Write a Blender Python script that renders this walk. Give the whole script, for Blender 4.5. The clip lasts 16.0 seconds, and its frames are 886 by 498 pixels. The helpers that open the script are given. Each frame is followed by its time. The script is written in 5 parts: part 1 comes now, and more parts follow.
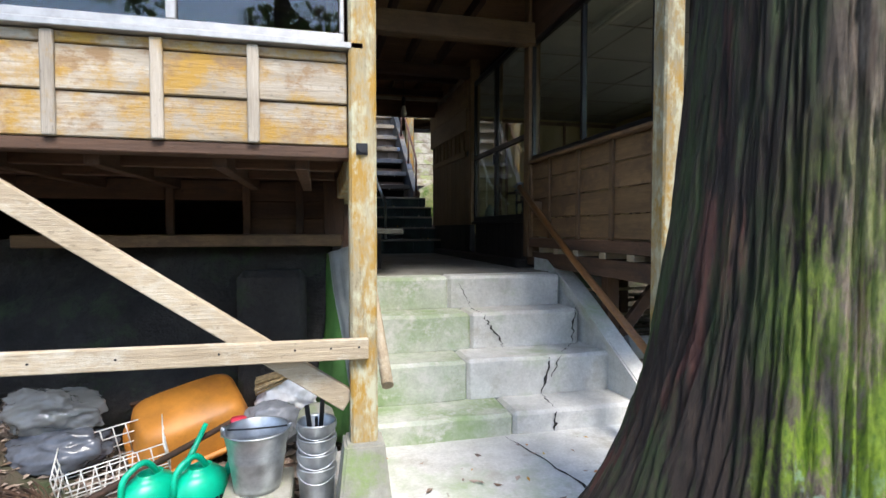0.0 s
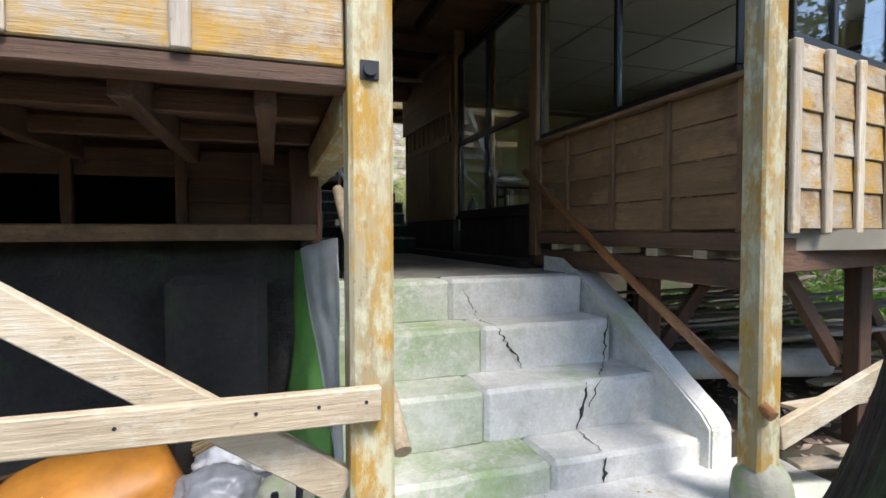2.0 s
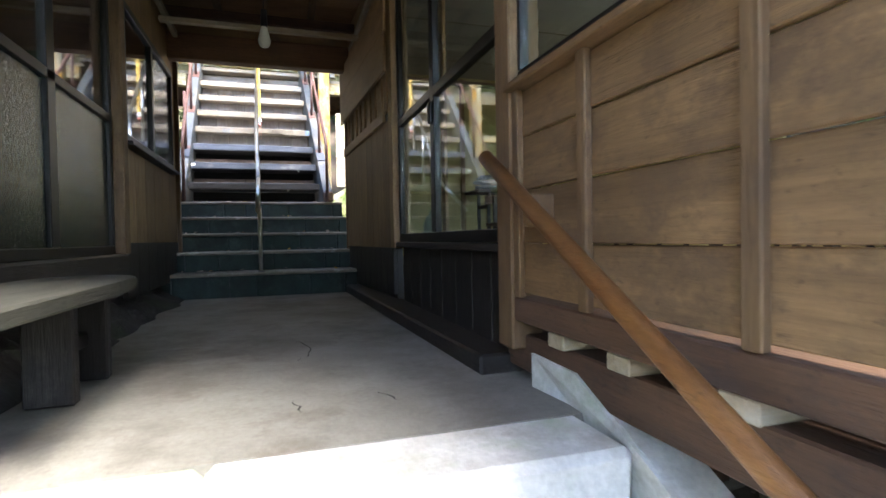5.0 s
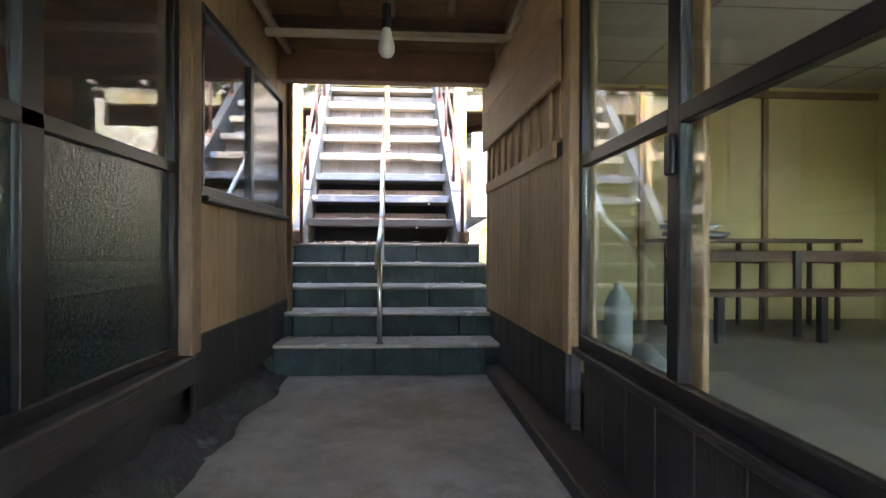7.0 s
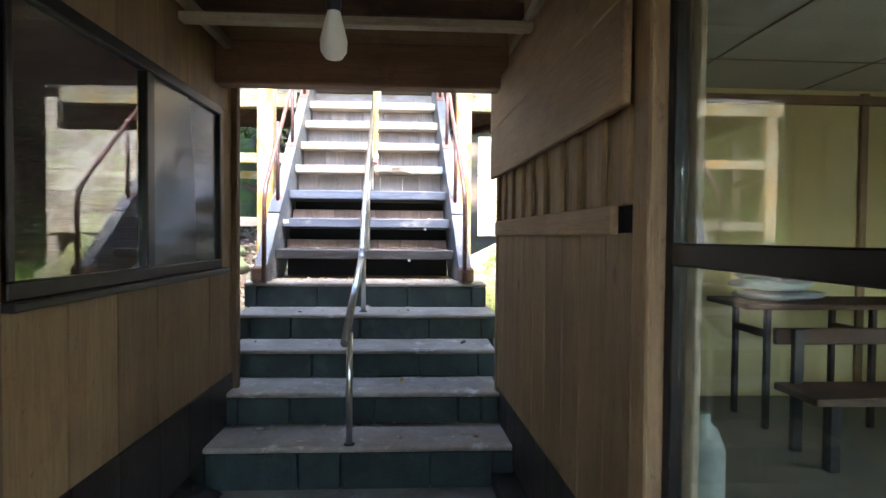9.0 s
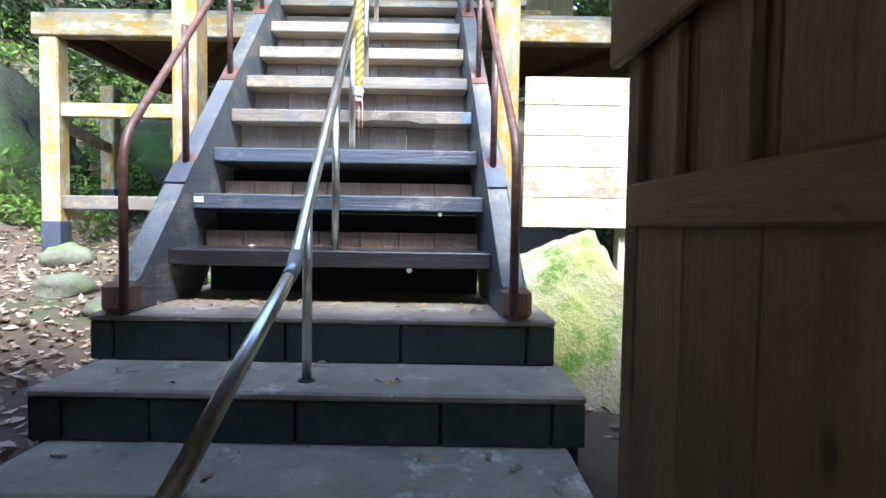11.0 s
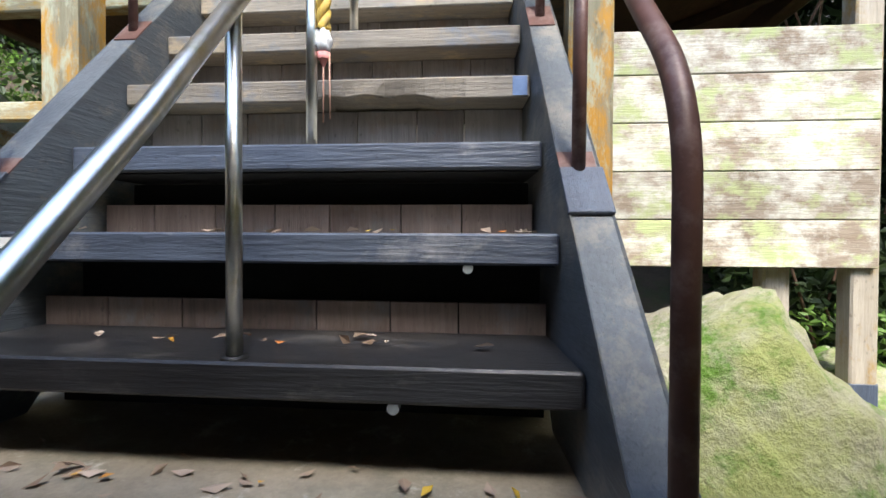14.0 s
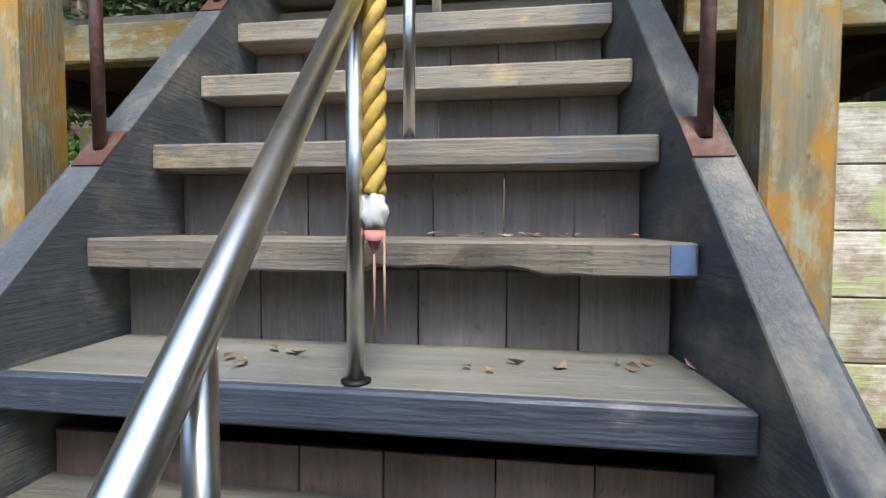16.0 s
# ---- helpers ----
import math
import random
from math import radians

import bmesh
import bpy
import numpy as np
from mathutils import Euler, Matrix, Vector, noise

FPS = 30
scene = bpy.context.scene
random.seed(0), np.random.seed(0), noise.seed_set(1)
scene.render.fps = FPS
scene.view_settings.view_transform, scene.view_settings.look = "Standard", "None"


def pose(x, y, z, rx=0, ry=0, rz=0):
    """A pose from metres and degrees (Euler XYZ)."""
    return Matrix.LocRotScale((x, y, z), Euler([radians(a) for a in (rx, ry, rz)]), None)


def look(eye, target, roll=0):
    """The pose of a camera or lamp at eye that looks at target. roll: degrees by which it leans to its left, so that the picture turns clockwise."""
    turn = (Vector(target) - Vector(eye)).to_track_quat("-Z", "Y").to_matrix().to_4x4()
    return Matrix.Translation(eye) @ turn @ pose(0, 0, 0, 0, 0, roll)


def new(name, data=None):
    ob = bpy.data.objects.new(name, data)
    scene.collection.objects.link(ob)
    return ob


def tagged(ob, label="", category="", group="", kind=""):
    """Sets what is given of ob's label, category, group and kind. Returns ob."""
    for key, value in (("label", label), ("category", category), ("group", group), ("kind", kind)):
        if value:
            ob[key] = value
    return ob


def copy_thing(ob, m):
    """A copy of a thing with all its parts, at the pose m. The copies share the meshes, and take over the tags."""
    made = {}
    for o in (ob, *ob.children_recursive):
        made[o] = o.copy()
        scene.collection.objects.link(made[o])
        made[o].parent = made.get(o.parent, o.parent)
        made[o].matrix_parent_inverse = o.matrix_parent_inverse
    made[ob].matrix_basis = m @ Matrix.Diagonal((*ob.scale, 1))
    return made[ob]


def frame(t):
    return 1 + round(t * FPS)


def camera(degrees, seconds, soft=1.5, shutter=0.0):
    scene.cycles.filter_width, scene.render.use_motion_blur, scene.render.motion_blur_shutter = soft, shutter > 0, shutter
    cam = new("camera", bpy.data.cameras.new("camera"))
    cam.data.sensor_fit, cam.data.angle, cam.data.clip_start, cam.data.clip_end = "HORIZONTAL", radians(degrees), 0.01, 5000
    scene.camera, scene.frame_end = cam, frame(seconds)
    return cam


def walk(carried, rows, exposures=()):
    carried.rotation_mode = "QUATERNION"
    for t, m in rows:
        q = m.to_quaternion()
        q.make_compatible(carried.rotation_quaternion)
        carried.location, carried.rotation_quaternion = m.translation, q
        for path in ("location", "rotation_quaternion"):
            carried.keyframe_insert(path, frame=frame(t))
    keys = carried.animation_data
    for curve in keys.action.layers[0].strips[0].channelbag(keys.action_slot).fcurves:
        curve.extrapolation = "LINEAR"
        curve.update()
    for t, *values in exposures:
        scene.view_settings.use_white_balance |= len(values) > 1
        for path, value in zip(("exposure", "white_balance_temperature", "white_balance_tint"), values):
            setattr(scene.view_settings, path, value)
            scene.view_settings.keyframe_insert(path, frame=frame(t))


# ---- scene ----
cam = camera(81.0, 16.0, shutter=0.2)
PATH = [
    (0, (2.401, 0.793, 0.363), (2.868, 2.736, 0.288), -0.0),
    (0.5, (2.422, 1.088, 0.283), (2.886, 3.032, 0.214), -0.2),
    (1, (2.385, 1.271, 0.352), (2.873, 3.209, 0.28), -0.1),
    (1.5, (2.329, 1.551, 0.29), (2.881, 3.472, 0.219), -0.1),
    (2, (2.338, 1.735, 0.293), (2.97, 3.632, 0.225), -0.1),
    (2.5, (2.435, 2.006, 0.309), (3.162, 3.868, 0.229), -0.1),
    (3, (2.685, 2.25, 0.234), (3.521, 4.065, 0.17), 0.3),
    (3.2, (2.884, 2.399, 0.28), (3.743, 4.204, 0.2), -0.0),
    (5.3, (3.614, 4.066, 0.545), (4.122, 6.0, 0.512), -0.8),
    (5.5, (3.63, 4.232, 0.589), (4.072, 6.182, 0.559), -0.5),
    (6, (3.703, 4.527, 0.629), (4.042, 6.498, 0.607), -0.2),
    (6.5, (3.732, 4.8, 0.803), (3.971, 6.785, 0.78), -0.3),
    (7, (3.655, 5.107, 0.909), (3.78, 7.104, 0.906), 0.2),
    (7.5, (3.697, 5.239, 1.062), (3.803, 7.236, 1.063), -0.1),
    (8, (3.787, 5.503, 1.206), (3.905, 7.5, 1.183), 0.1),
    (8.2, (3.786, 5.588, 1.259), (3.907, 7.585, 1.234), -0.0),
    (10.3, (3.874, 7.516, 1.359), (3.882, 9.514, 1.269), 0.8),
    (10.5, (3.927, 7.739, 1.304), (3.909, 9.737, 1.234), 0.2),
    (11, (3.88, 8.174, 1.338), (3.879, 10.172, 1.253), 0.9),
    (11.5, (3.895, 8.569, 1.351), (3.868, 10.567, 1.282), 0.7),
    (12, (3.925, 9.031, 1.336), (3.851, 11.028, 1.279), 0.8),
    (12.5, (3.929, 9.237, 1.451), (3.784, 11.231, 1.399), 0.6),
    (13, (3.913, 9.287, 1.477), (3.737, 11.279, 1.435), 0.6),
    (13.5, (3.895, 9.345, 1.465), (3.715, 11.337, 1.425), 0.6),
    (14, (3.924, 9.581, 1.479), (3.73, 11.571, 1.441), 0.3),
    (14.5, (3.865, 9.751, 1.622), (3.688, 11.743, 1.581), 0.2),
    (15, (3.739, 9.958, 1.817), (3.541, 11.947, 1.744), 0.4),
    (15.5, (3.668, 10.077, 1.983), (3.446, 12.063, 1.904), 0.2),
    (16, (3.663, 10.211, 2.082), (3.371, 12.187, 1.987), 0.2),
]

EXPOSURES = [(0, 1.85, 6300, 13), (2.0, 1.88, 6300, 13), (3.2, 2.15, 6300, 13), (4.4, 3.0, 6350, 13), (5.3, 4.15, 6350, 14), (7.0, 4.95, 6500, 18), (8.2, 4.85, 6500, 19), (10.3, 3.6, 5700, 10), (11.5, 3.1, 5900, 10), (12.5, 2.42, 6250, 10), (14.5, 2.4, 6350, 10), (16.0, 1.9, 6400, 9)]
walk(cam, [(t, look(eye, target, roll)) for t, eye, target, roll in PATH], EXPOSURES)

# ---- world and sun ----
SUN_EL, SUN_AZ = 55.0, 166.0   # degrees; azimuth clockwise from +y
world = bpy.data.worlds.new("sky")
scene.world = world
world.use_nodes = True
wn = world.node_tree
sky = wn.nodes.new("ShaderNodeTexSky")
sky.sky_type = "NISHITA"
sky.sun_disc = False
sky.sun_elevation, sky.sun_rotation = radians(SUN_EL), radians(SUN_AZ)
wn.nodes["Background"].inputs[1].default_value = 0.15
wn.links.new(sky.outputs[0], wn.nodes["Background"].inputs[0])
sun = new("sun", bpy.data.lights.new("sun", "SUN"))
sun.data.energy, sun.data.angle, sun.data.color = 2.0, radians(22), (1.0, 0.95, 0.87)
sd = Vector((math.sin(radians(SUN_AZ)) * math.cos(radians(SUN_EL)), math.cos(radians(SUN_AZ)) * math.cos(radians(SUN_EL)), math.sin(radians(SUN_EL))))
sun.matrix_world = look(sd * 30, (0, 0, 0))

# ---- materials ----
def mat_new(name):
    m = bpy.data.materials.new(name)
    m.use_nodes = True
    return m, m.node_tree, m.node_tree.nodes["Principled BSDF"]


def nd(t, kind, **kw):
    n = t.nodes.new(kind)
    for k, v in kw.items():
        n.inputs[k.replace("_", " ")].default_value = v
    return n


def coords(t, scale=(1, 1, 1), jitter=False):
    tc = t.nodes.new("ShaderNodeTexCoord")
    mp = t.nodes.new("ShaderNodeMapping")
    mp.inputs["Scale"].default_value = scale
    t.links.new(tc.outputs["Object"], mp.inputs["Vector"])
    if jitter:
        oi = t.nodes.new("ShaderNodeObjectInfo")
        mu = t.nodes.new("ShaderNodeMath")
        mu.operation = "MULTIPLY"
        mu.inputs[1].default_value = 37.0
        t.links.new(oi.outputs["Random"], mu.inputs[0])
        t.links.new(mu.outputs[0], mp.inputs["Location"])
    return mp.outputs["Vector"]


def noise_fac(t, vec, scale, lo, hi, detail=6.0, rough=0.6):
    n = nd(t, "ShaderNodeTexNoise", Scale=scale, Detail=detail, Roughness=rough)
    t.links.new(vec, n.inputs["Vector"])
    r = t.nodes.new("ShaderNodeMapRange")
    r.inputs["From Min"].default_value, r.inputs["From Max"].default_value = lo, hi
    r.clamp = True
    t.links.new(n.outputs["Fac"], r.inputs["Value"])
    return r.outputs["Result"], n.outputs["Fac"]


def mul(t, sock, k):
    m = t.nodes.new("ShaderNodeMath")
    m.operation = "MULTIPLY"
    m.inputs[1].default_value = k
    t.links.new(sock, m.inputs[0])
    return m.outputs[0]


def mix(t, fac, a, b, mode="MIX"):
    m = t.nodes.new("ShaderNodeMix")
    m.data_type, m.blend_type = "RGBA", mode
    for sock, v in ((m.inputs[0], fac), (m.inputs[6], a), (m.inputs[7], b)):
        if isinstance(v, (int, float)):
            sock.default_value = v
        elif isinstance(v, tuple):
            sock.default_value = (*v, 1)
        else:
            t.links.new(v, sock)
    return m.outputs[2]


def bump(t, bsdf, height, strength=0.3, dist=0.01):
    b = nd(t, "ShaderNodeBump", Strength=strength, Distance=dist)
    t.links.new(height, b.inputs["Height"])
    t.links.new(b.outputs[0], bsdf.inputs["Normal"])


WOODS = {}


def wood(axis, a, b, patch=None, amount=0.5, rough=0.75, patch2=None, amount2=0.45, gscale=14.0, pscale=3.5):
    """Timber with its grain along axis; a, b the grain's colours; patch, patch2: lichen, stain or old paint in patches."""
    key = (axis, a, b, patch, amount, rough, patch2, amount2, gscale, pscale)
    if key in WOODS:
        return WOODS[key]
    m, t, s = mat_new("timber")
    sc = [1.0, 1.0, 1.0]
    sc["xyz".index(axis)] = 0.07
    gv = coords(t, tuple(sc), True)
    pv = coords(t, (1, 1, 1), True)
    g, graw = noise_fac(t, gv, gscale, 0.3, 0.7, 8.0, 0.65)
    fine, fraw = noise_fac(t, gv, gscale * 6, 0.3, 0.7, 4.0, 0.7)
    c = mix(t, g, a, b)
    c = mix(t, 0.42, c, mix(t, fine, (0.4, 0.39, 0.38), (1.08, 1.08, 1.08)), "MULTIPLY")
    stain, _ = noise_fac(t, pv, 1.3, 0.35, 0.7)
    c = mix(t, 0.6, c, mix(t, stain, (0.45, 0.43, 0.4), (1, 1, 1)), "MULTIPLY")
    speck, _ = noise_fac(t, coords(t, tuple(0.5 if i == "xyz".index(axis) else 1.0 for i in range(3)), True), 55.0, 0.62, 0.72, 3.0, 0.6)
    c = mix(t, mul(t, speck, 0.5), c, tuple(v * 0.25 for v in b))
    vo = nd(t, "ShaderNodeTexVoronoi", Scale=2.6)
    vv = coords(t, tuple(0.45 if i == "xyz".index(axis) else 1.0 for i in range(3)), True)
    t.links.new(vv, vo.inputs["Vector"])
    kr = t.nodes.new("ShaderNodeMapRange")
    kr.inputs["From Min"].default_value, kr.inputs["From Max"].default_value = 0.02, 0.05
    t.links.new(vo.outputs["Distance"], kr.inputs["Value"])
    c = mix(t, kr.outputs["Result"], tuple(v * 0.3 for v in b), c)
    ps = tuple((0.4 if pscale > 3.6 else 0.65) if i == "xyz".index(axis) else 1.0 for i in range(3))
    sv = coords(t, ps, True)
    if patch:
        f, _ = noise_fac(t, sv, pscale * 1.3, 0.62 - 0.25 * amount, 0.76 - 0.25 * amount, 9.0, 0.75)
        c = mix(t, f, c, patch)
    if patch2:
        f, _ = noise_fac(t, coords(t, tuple(v * 1.7 for v in ps), True), pscale * 1.4, 0.62 - 0.25 * amount2, 0.74 - 0.25 * amount2, 7.0, 0.7)
        c = mix(t, f, c, patch2)
    oi = t.nodes.new("ShaderNodeObjectInfo")
    hv = nd(t, "ShaderNodeHueSaturation")
    rr = t.nodes.new("ShaderNodeMapRange")
    rr.inputs["To Min"].default_value, rr.inputs["To Max"].default_value = 0.8, 1.15
    t.links.new(oi.outputs["Random"], rr.inputs["Value"])
    t.links.new(rr.outputs["Result"], hv.inputs["Value"])
    t.links.new(c, hv.inputs["Color"])
    t.links.new(hv.outputs[0], s.inputs["Base Color"])
    s.inputs["Roughness"].default_value = rough
    bump(t, s, fraw, 0.6, 0.008)
    WOODS[key] = m
    return m


def ground_mat(name, a, b, patch=None, amount=0.5, rough=0.85, scale=3.0, fine=40.0, strength=0.4, patch2=None, amount2=0.4, dist=0.01):
    """Concrete, stone, soil: two scales of tone, patches of growth or stain, fine relief."""
    m, t, s = mat_new(name)
    v = coords(t)
    g, _ = noise_fac(t, v, scale, 0.32, 0.68)
    f, fraw = noise_fac(t, v, fine, 0.3, 0.7, 5.0, 0.7)
    c = mix(t, g, a, b)
    c = mix(t, 0.4, c, mix(t, f, (0.5, 0.5, 0.5), (1.05, 1.05, 1.05)), "MULTIPLY")
    mid, _ = noise_fac(t, v, scale * 5, 0.35, 0.68, 8.0, 0.7)
    c = mix(t, 0.4, c, mix(t, mid, (0.5, 0.49, 0.46), (1, 1, 1)), "MULTIPLY")
    if patch:
        p, _ = noise_fac(t, v, scale * 0.9, 0.62 - 0.25 * amount, 0.8 - 0.25 * amount, 8.0, 0.7)
        c = mix(t, p, c, patch)
    if patch2:
        p, _ = noise_fac(t, coords(t, (1.6, 1.4, 1.9)), scale * 1.3, 0.62 - 0.25 * amount2, 0.74 - 0.25 * amount2, 8.0, 0.75)
        c = mix(t, p, c, patch2)
    t.links.new(c, s.inputs["Base Color"])
    s.inputs["Roughness"].default_value = rough
    bump(t, s, fraw, strength, dist)
    return m


def plain(name, col, rough=0.5, metal=0.0, var=0.25, scale=18.0, rust=None, bumps=0.1):
    m, t, s = mat_new(name)
    v = coords(t)
    f, raw = noise_fac(t, v, scale, 0.3, 0.7)
    c = mix(t, f, tuple(x * (1 - var) for x in col), tuple(min(1.0, x * (1 + var * 0.4)) for x in col))
    if rust:
        p, _ = noise_fac(t, v, scale * 0.6, 0.5, 0.66, 8.0, 0.7)
        c = mix(t, p, c, rust)
    t.links.new(c, s.inputs["Base Color"])
    s.inputs["Roughness"].default_value, s.inputs["Metallic"].default_value = rough, metal
    if bumps:
        bump(t, s, raw, bumps, 0.004)
    return m


def glass_mat(name, tint=(1, 1, 1), relief=0.0, haze=0.0, hazecol=(0.5, 0.55, 0.52)):
    m = bpy.data.materials.new(name)
    m.use_nodes = True
    t = m.node_tree
    t.nodes.clear()
    out = t.nodes.new("ShaderNodeOutputMaterial")
    tr = t.nodes.new("ShaderNodeBsdfTransparent")
    tr.inputs[0].default_value = (*tint, 1)
    gl = t.nodes.new("ShaderNodeBsdfGlossy")
    gl.inputs["Roughness"].default_value = 0.02 + relief * 0.12
    lw = t.nodes.new("ShaderNodeLayerWeight")
    po = t.nodes.new("ShaderNodeMath")
    po.operation = "POWER"
    po.inputs[1].default_value = 4.0
    t.links.new(lw.outputs["Facing"], po.inputs[0])
    fr = t.nodes.new("ShaderNodeMath")
    fr.operation = "MULTIPLY_ADD"
    fr.inputs[1].default_value, fr.inputs[2].default_value = 0.9, 0.05
    t.links.new(po.outputs[0], fr.inputs[0])
    if relief:
        b = nd(t, "ShaderNodeBump", Strength=relief, Distance=0.01)
        n = nd(t, "ShaderNodeTexNoise", Scale=70.0, Detail=1.0)
        t.links.new(coords(t), n.inputs["Vector"])
        t.links.new(n.outputs["Fac"], b.inputs["Height"])
        t.links.new(b.outputs[0], gl.inputs["Normal"])
    first = tr.outputs[0]
    if haze:
        df = t.nodes.new("ShaderNodeBsdfTranslucent")
        df.inputs[0].default_value = (*hazecol, 1)
        d2 = t.nodes.new("ShaderNodeBsdfDiffuse")
        d2.inputs[0].default_value = (*hazecol, 1)
        a2 = t.nodes.new("ShaderNodeMixShader")
        a2.inputs[0].default_value = 0.5
        t.links.new(df.outputs[0], a2.inputs[1])
        t.links.new(d2.outputs[0], a2.inputs[2])
        m1 = t.nodes.new("ShaderNodeMixShader")
        m1.inputs[0].default_value = haze
        t.links.new(tr.outputs[0], m1.inputs[1])
        t.links.new(a2.outputs[0], m1.inputs[2])
        first = m1.outputs[0]
    mx = t.nodes.new("ShaderNodeMixShader")
    t.links.new(fr.outputs[0], mx.inputs[0])
    t.links.new(first, mx.inputs[1])
    t.links.new(gl.outputs[0], mx.inputs[2])
    t.links.new(mx.outputs[0], out.inputs[0])
    return m


def leaf_mat(name, a, b, through_light=0.35):
    m, t, s = mat_new(name)
    g = t.nodes.new("ShaderNodeNewGeometry")
    c = mix(t, g.outputs["Random Per Island"], a, b)
    t.links.new(c, s.inputs["Base Color"])
    s.inputs["Roughness"].default_value = 0.55
    tl = t.nodes.new("ShaderNodeBsdfTranslucent")
    t.links.new(c, tl.inputs[0])
    mx = t.nodes.new("ShaderNodeMixShader")
    mx.inputs[0].default_value = through_light
    t.links.new(s.outputs[0], mx.inputs[1])
    t.links.new(tl.outputs[0], mx.inputs[2])
    t.links.new(mx.outputs[0], t.nodes["Material Output"].inputs[0])
    return m


LICHEN, PALE = (0.36, 0.21, 0.035), (0.66, 0.6, 0.48)
GREEN = (0.2, 0.27, 0.09)
def w_fascia(ax): return wood(ax, (0.56, 0.5, 0.4), (0.38, 0.31, 0.21), LICHEN, 0.72, 0.8, (0.24, 0.15, 0.07), 0.42)
def w_gold(ax): return wood(ax, (0.5, 0.44, 0.28), (0.38, 0.32, 0.19), LICHEN, 0.7, 0.8, (0.45, 0.43, 0.29), 0.5, pscale=6.0)
def w_batten(ax): return wood(ax, (0.62, 0.55, 0.45), (0.42, 0.36, 0.27), LICHEN, 0.35, 0.8)
def w_new(ax): return wood(ax, (0.55, 0.46, 0.32), (0.42, 0.33, 0.21), (0.46, 0.42, 0.33), 0.4, 0.7)
def w_tan(ax): return wood(ax, (0.3, 0.18, 0.082), (0.17, 0.1, 0.045), (0.11, 0.066, 0.034), 0.55, 0.7)
def w_inner(ax): return wood(ax, (0.43, 0.275, 0.13), (0.3, 0.18, 0.078), (0.18, 0.11, 0.06), 0.3, 0.6)
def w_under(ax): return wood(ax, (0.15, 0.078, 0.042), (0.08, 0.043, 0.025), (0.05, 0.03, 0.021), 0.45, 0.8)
def w_dark(ax): return wood(ax, (0.028, 0.023, 0.019), (0.014, 0.011, 0.009), (0.055, 0.046, 0.038), 0.35, 0.55)
def w_grey(ax): return wood(ax, (0.36, 0.32, 0.26), (0.22, 0.19, 0.15), (0.13, 0.15, 0.18), 0.35, 0.75, (0.34, 0.27, 0.17), 0.3)
def w_tar(ax): return wood(ax, (0.1, 0.125, 0.175), (0.06, 0.074, 0.105), (0.2, 0.2, 0.21), 0.22, 0.4)
def w_riser(ax): return wood(ax, (0.34, 0.315, 0.295), (0.22, 0.2, 0.19), (0.2, 0.14, 0.1), 0.35, 0.6)
def w_main(ax): return wood(ax, (0.4, 0.36, 0.24), (0.26, 0.24, 0.15), (0.42, 0.21, 0.02), 0.68, 0.8, (0.36, 0.37, 0.26), 0.45, pscale=6.0)
def w_board(ax): return wood(ax, (0.42, 0.35, 0.27), (0.28, 0.21, 0.15), (0.56, 0.54, 0.46), 0.72, 0.85, (0.36, 0.4, 0.19), 0.5, pscale=3.0)
def w_rail(ax): return wood(ax, (0.43, 0.2, 0.062), (0.29, 0.12, 0.035), None, 0, 0.45)

M_CONC = ground_mat("pale concrete", (0.8, 0.79, 0.74), (0.66, 0.65, 0.59), (0.36, 0.43, 0.26), 0.42, 0.9, 1.7, 55.0, 0.4, (0.45, 0.43, 0.36), 0.3)
M_CONCG = ground_mat("green concrete", (0.66, 0.68, 0.57), (0.48, 0.53, 0.37), (0.27, 0.36, 0.17), 0.6, 0.9, 2.6, 50.0, 0.4, (0.62, 0.6, 0.54), 0.4)
M_FLOOR = ground_mat("dusty concrete", (0.34, 0.325, 0.28), (0.22, 0.205, 0.17), (0.12, 0.105, 0.08), 0.55, 0.8, 1.3, 60.0, 0.35, (0.17, 0.15, 0.12), 0.3)
M_PAD = ground_mat("mossy concrete", (0.4, 0.39, 0.33), (0.3, 0.29, 0.23), GREEN, 0.5, 0.9, 5.0)
M_BLOCK = ground_mat("green block", (0.026, 0.054, 0.044), (0.008, 0.018, 0.015), (0.055, 0.08, 0.066), 0.28, 0.55, 6.0, 90.0, 0.7)
M_TREAD = ground_mat("grey tread", (0.4, 0.345, 0.265), (0.25, 0.212, 0.16), (0.15, 0.145, 0.11), 0.35, 0.75, 3.0, 70.0, 0.4, (0.52, 0.48, 0.42), 0.25)
M_SOIL = ground_mat("leafy soil", (0.16, 0.12, 0.085), (0.075, 0.058, 0.042), (0.05, 0.09, 0.025), 0.45, 0.95, 1.2, 30.0, 0.9, dist=0.03)
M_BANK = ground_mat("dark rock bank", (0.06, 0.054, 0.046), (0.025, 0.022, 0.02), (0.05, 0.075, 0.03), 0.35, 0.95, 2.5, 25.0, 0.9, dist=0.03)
M_ROCK = ground_mat("mossy boulder", (0.56, 0.53, 0.42), (0.36, 0.33, 0.24), (0.3, 0.32, 0.11), 0.75, 0.9, 2.2, 35.0, 0.8, (0.1, 0.2, 0.02), 0.5, dist=0.03)
M_STONE = ground_mat("stone", (0.2, 0.21, 0.16), (0.11, 0.115, 0.085), (0.12, 0.18, 0.05), 0.6, 0.9, 4.0, 40.0, 0.7, dist=0.02)
M_BARK = wood("z", (0.085, 0.05, 0.036), (0.02, 0.014, 0.011), (0.2, 0.16, 0.12), 0.42, 0.95, (0.09, 0.17, 0.015), 0.3, gscale=26.0, pscale=4.0)
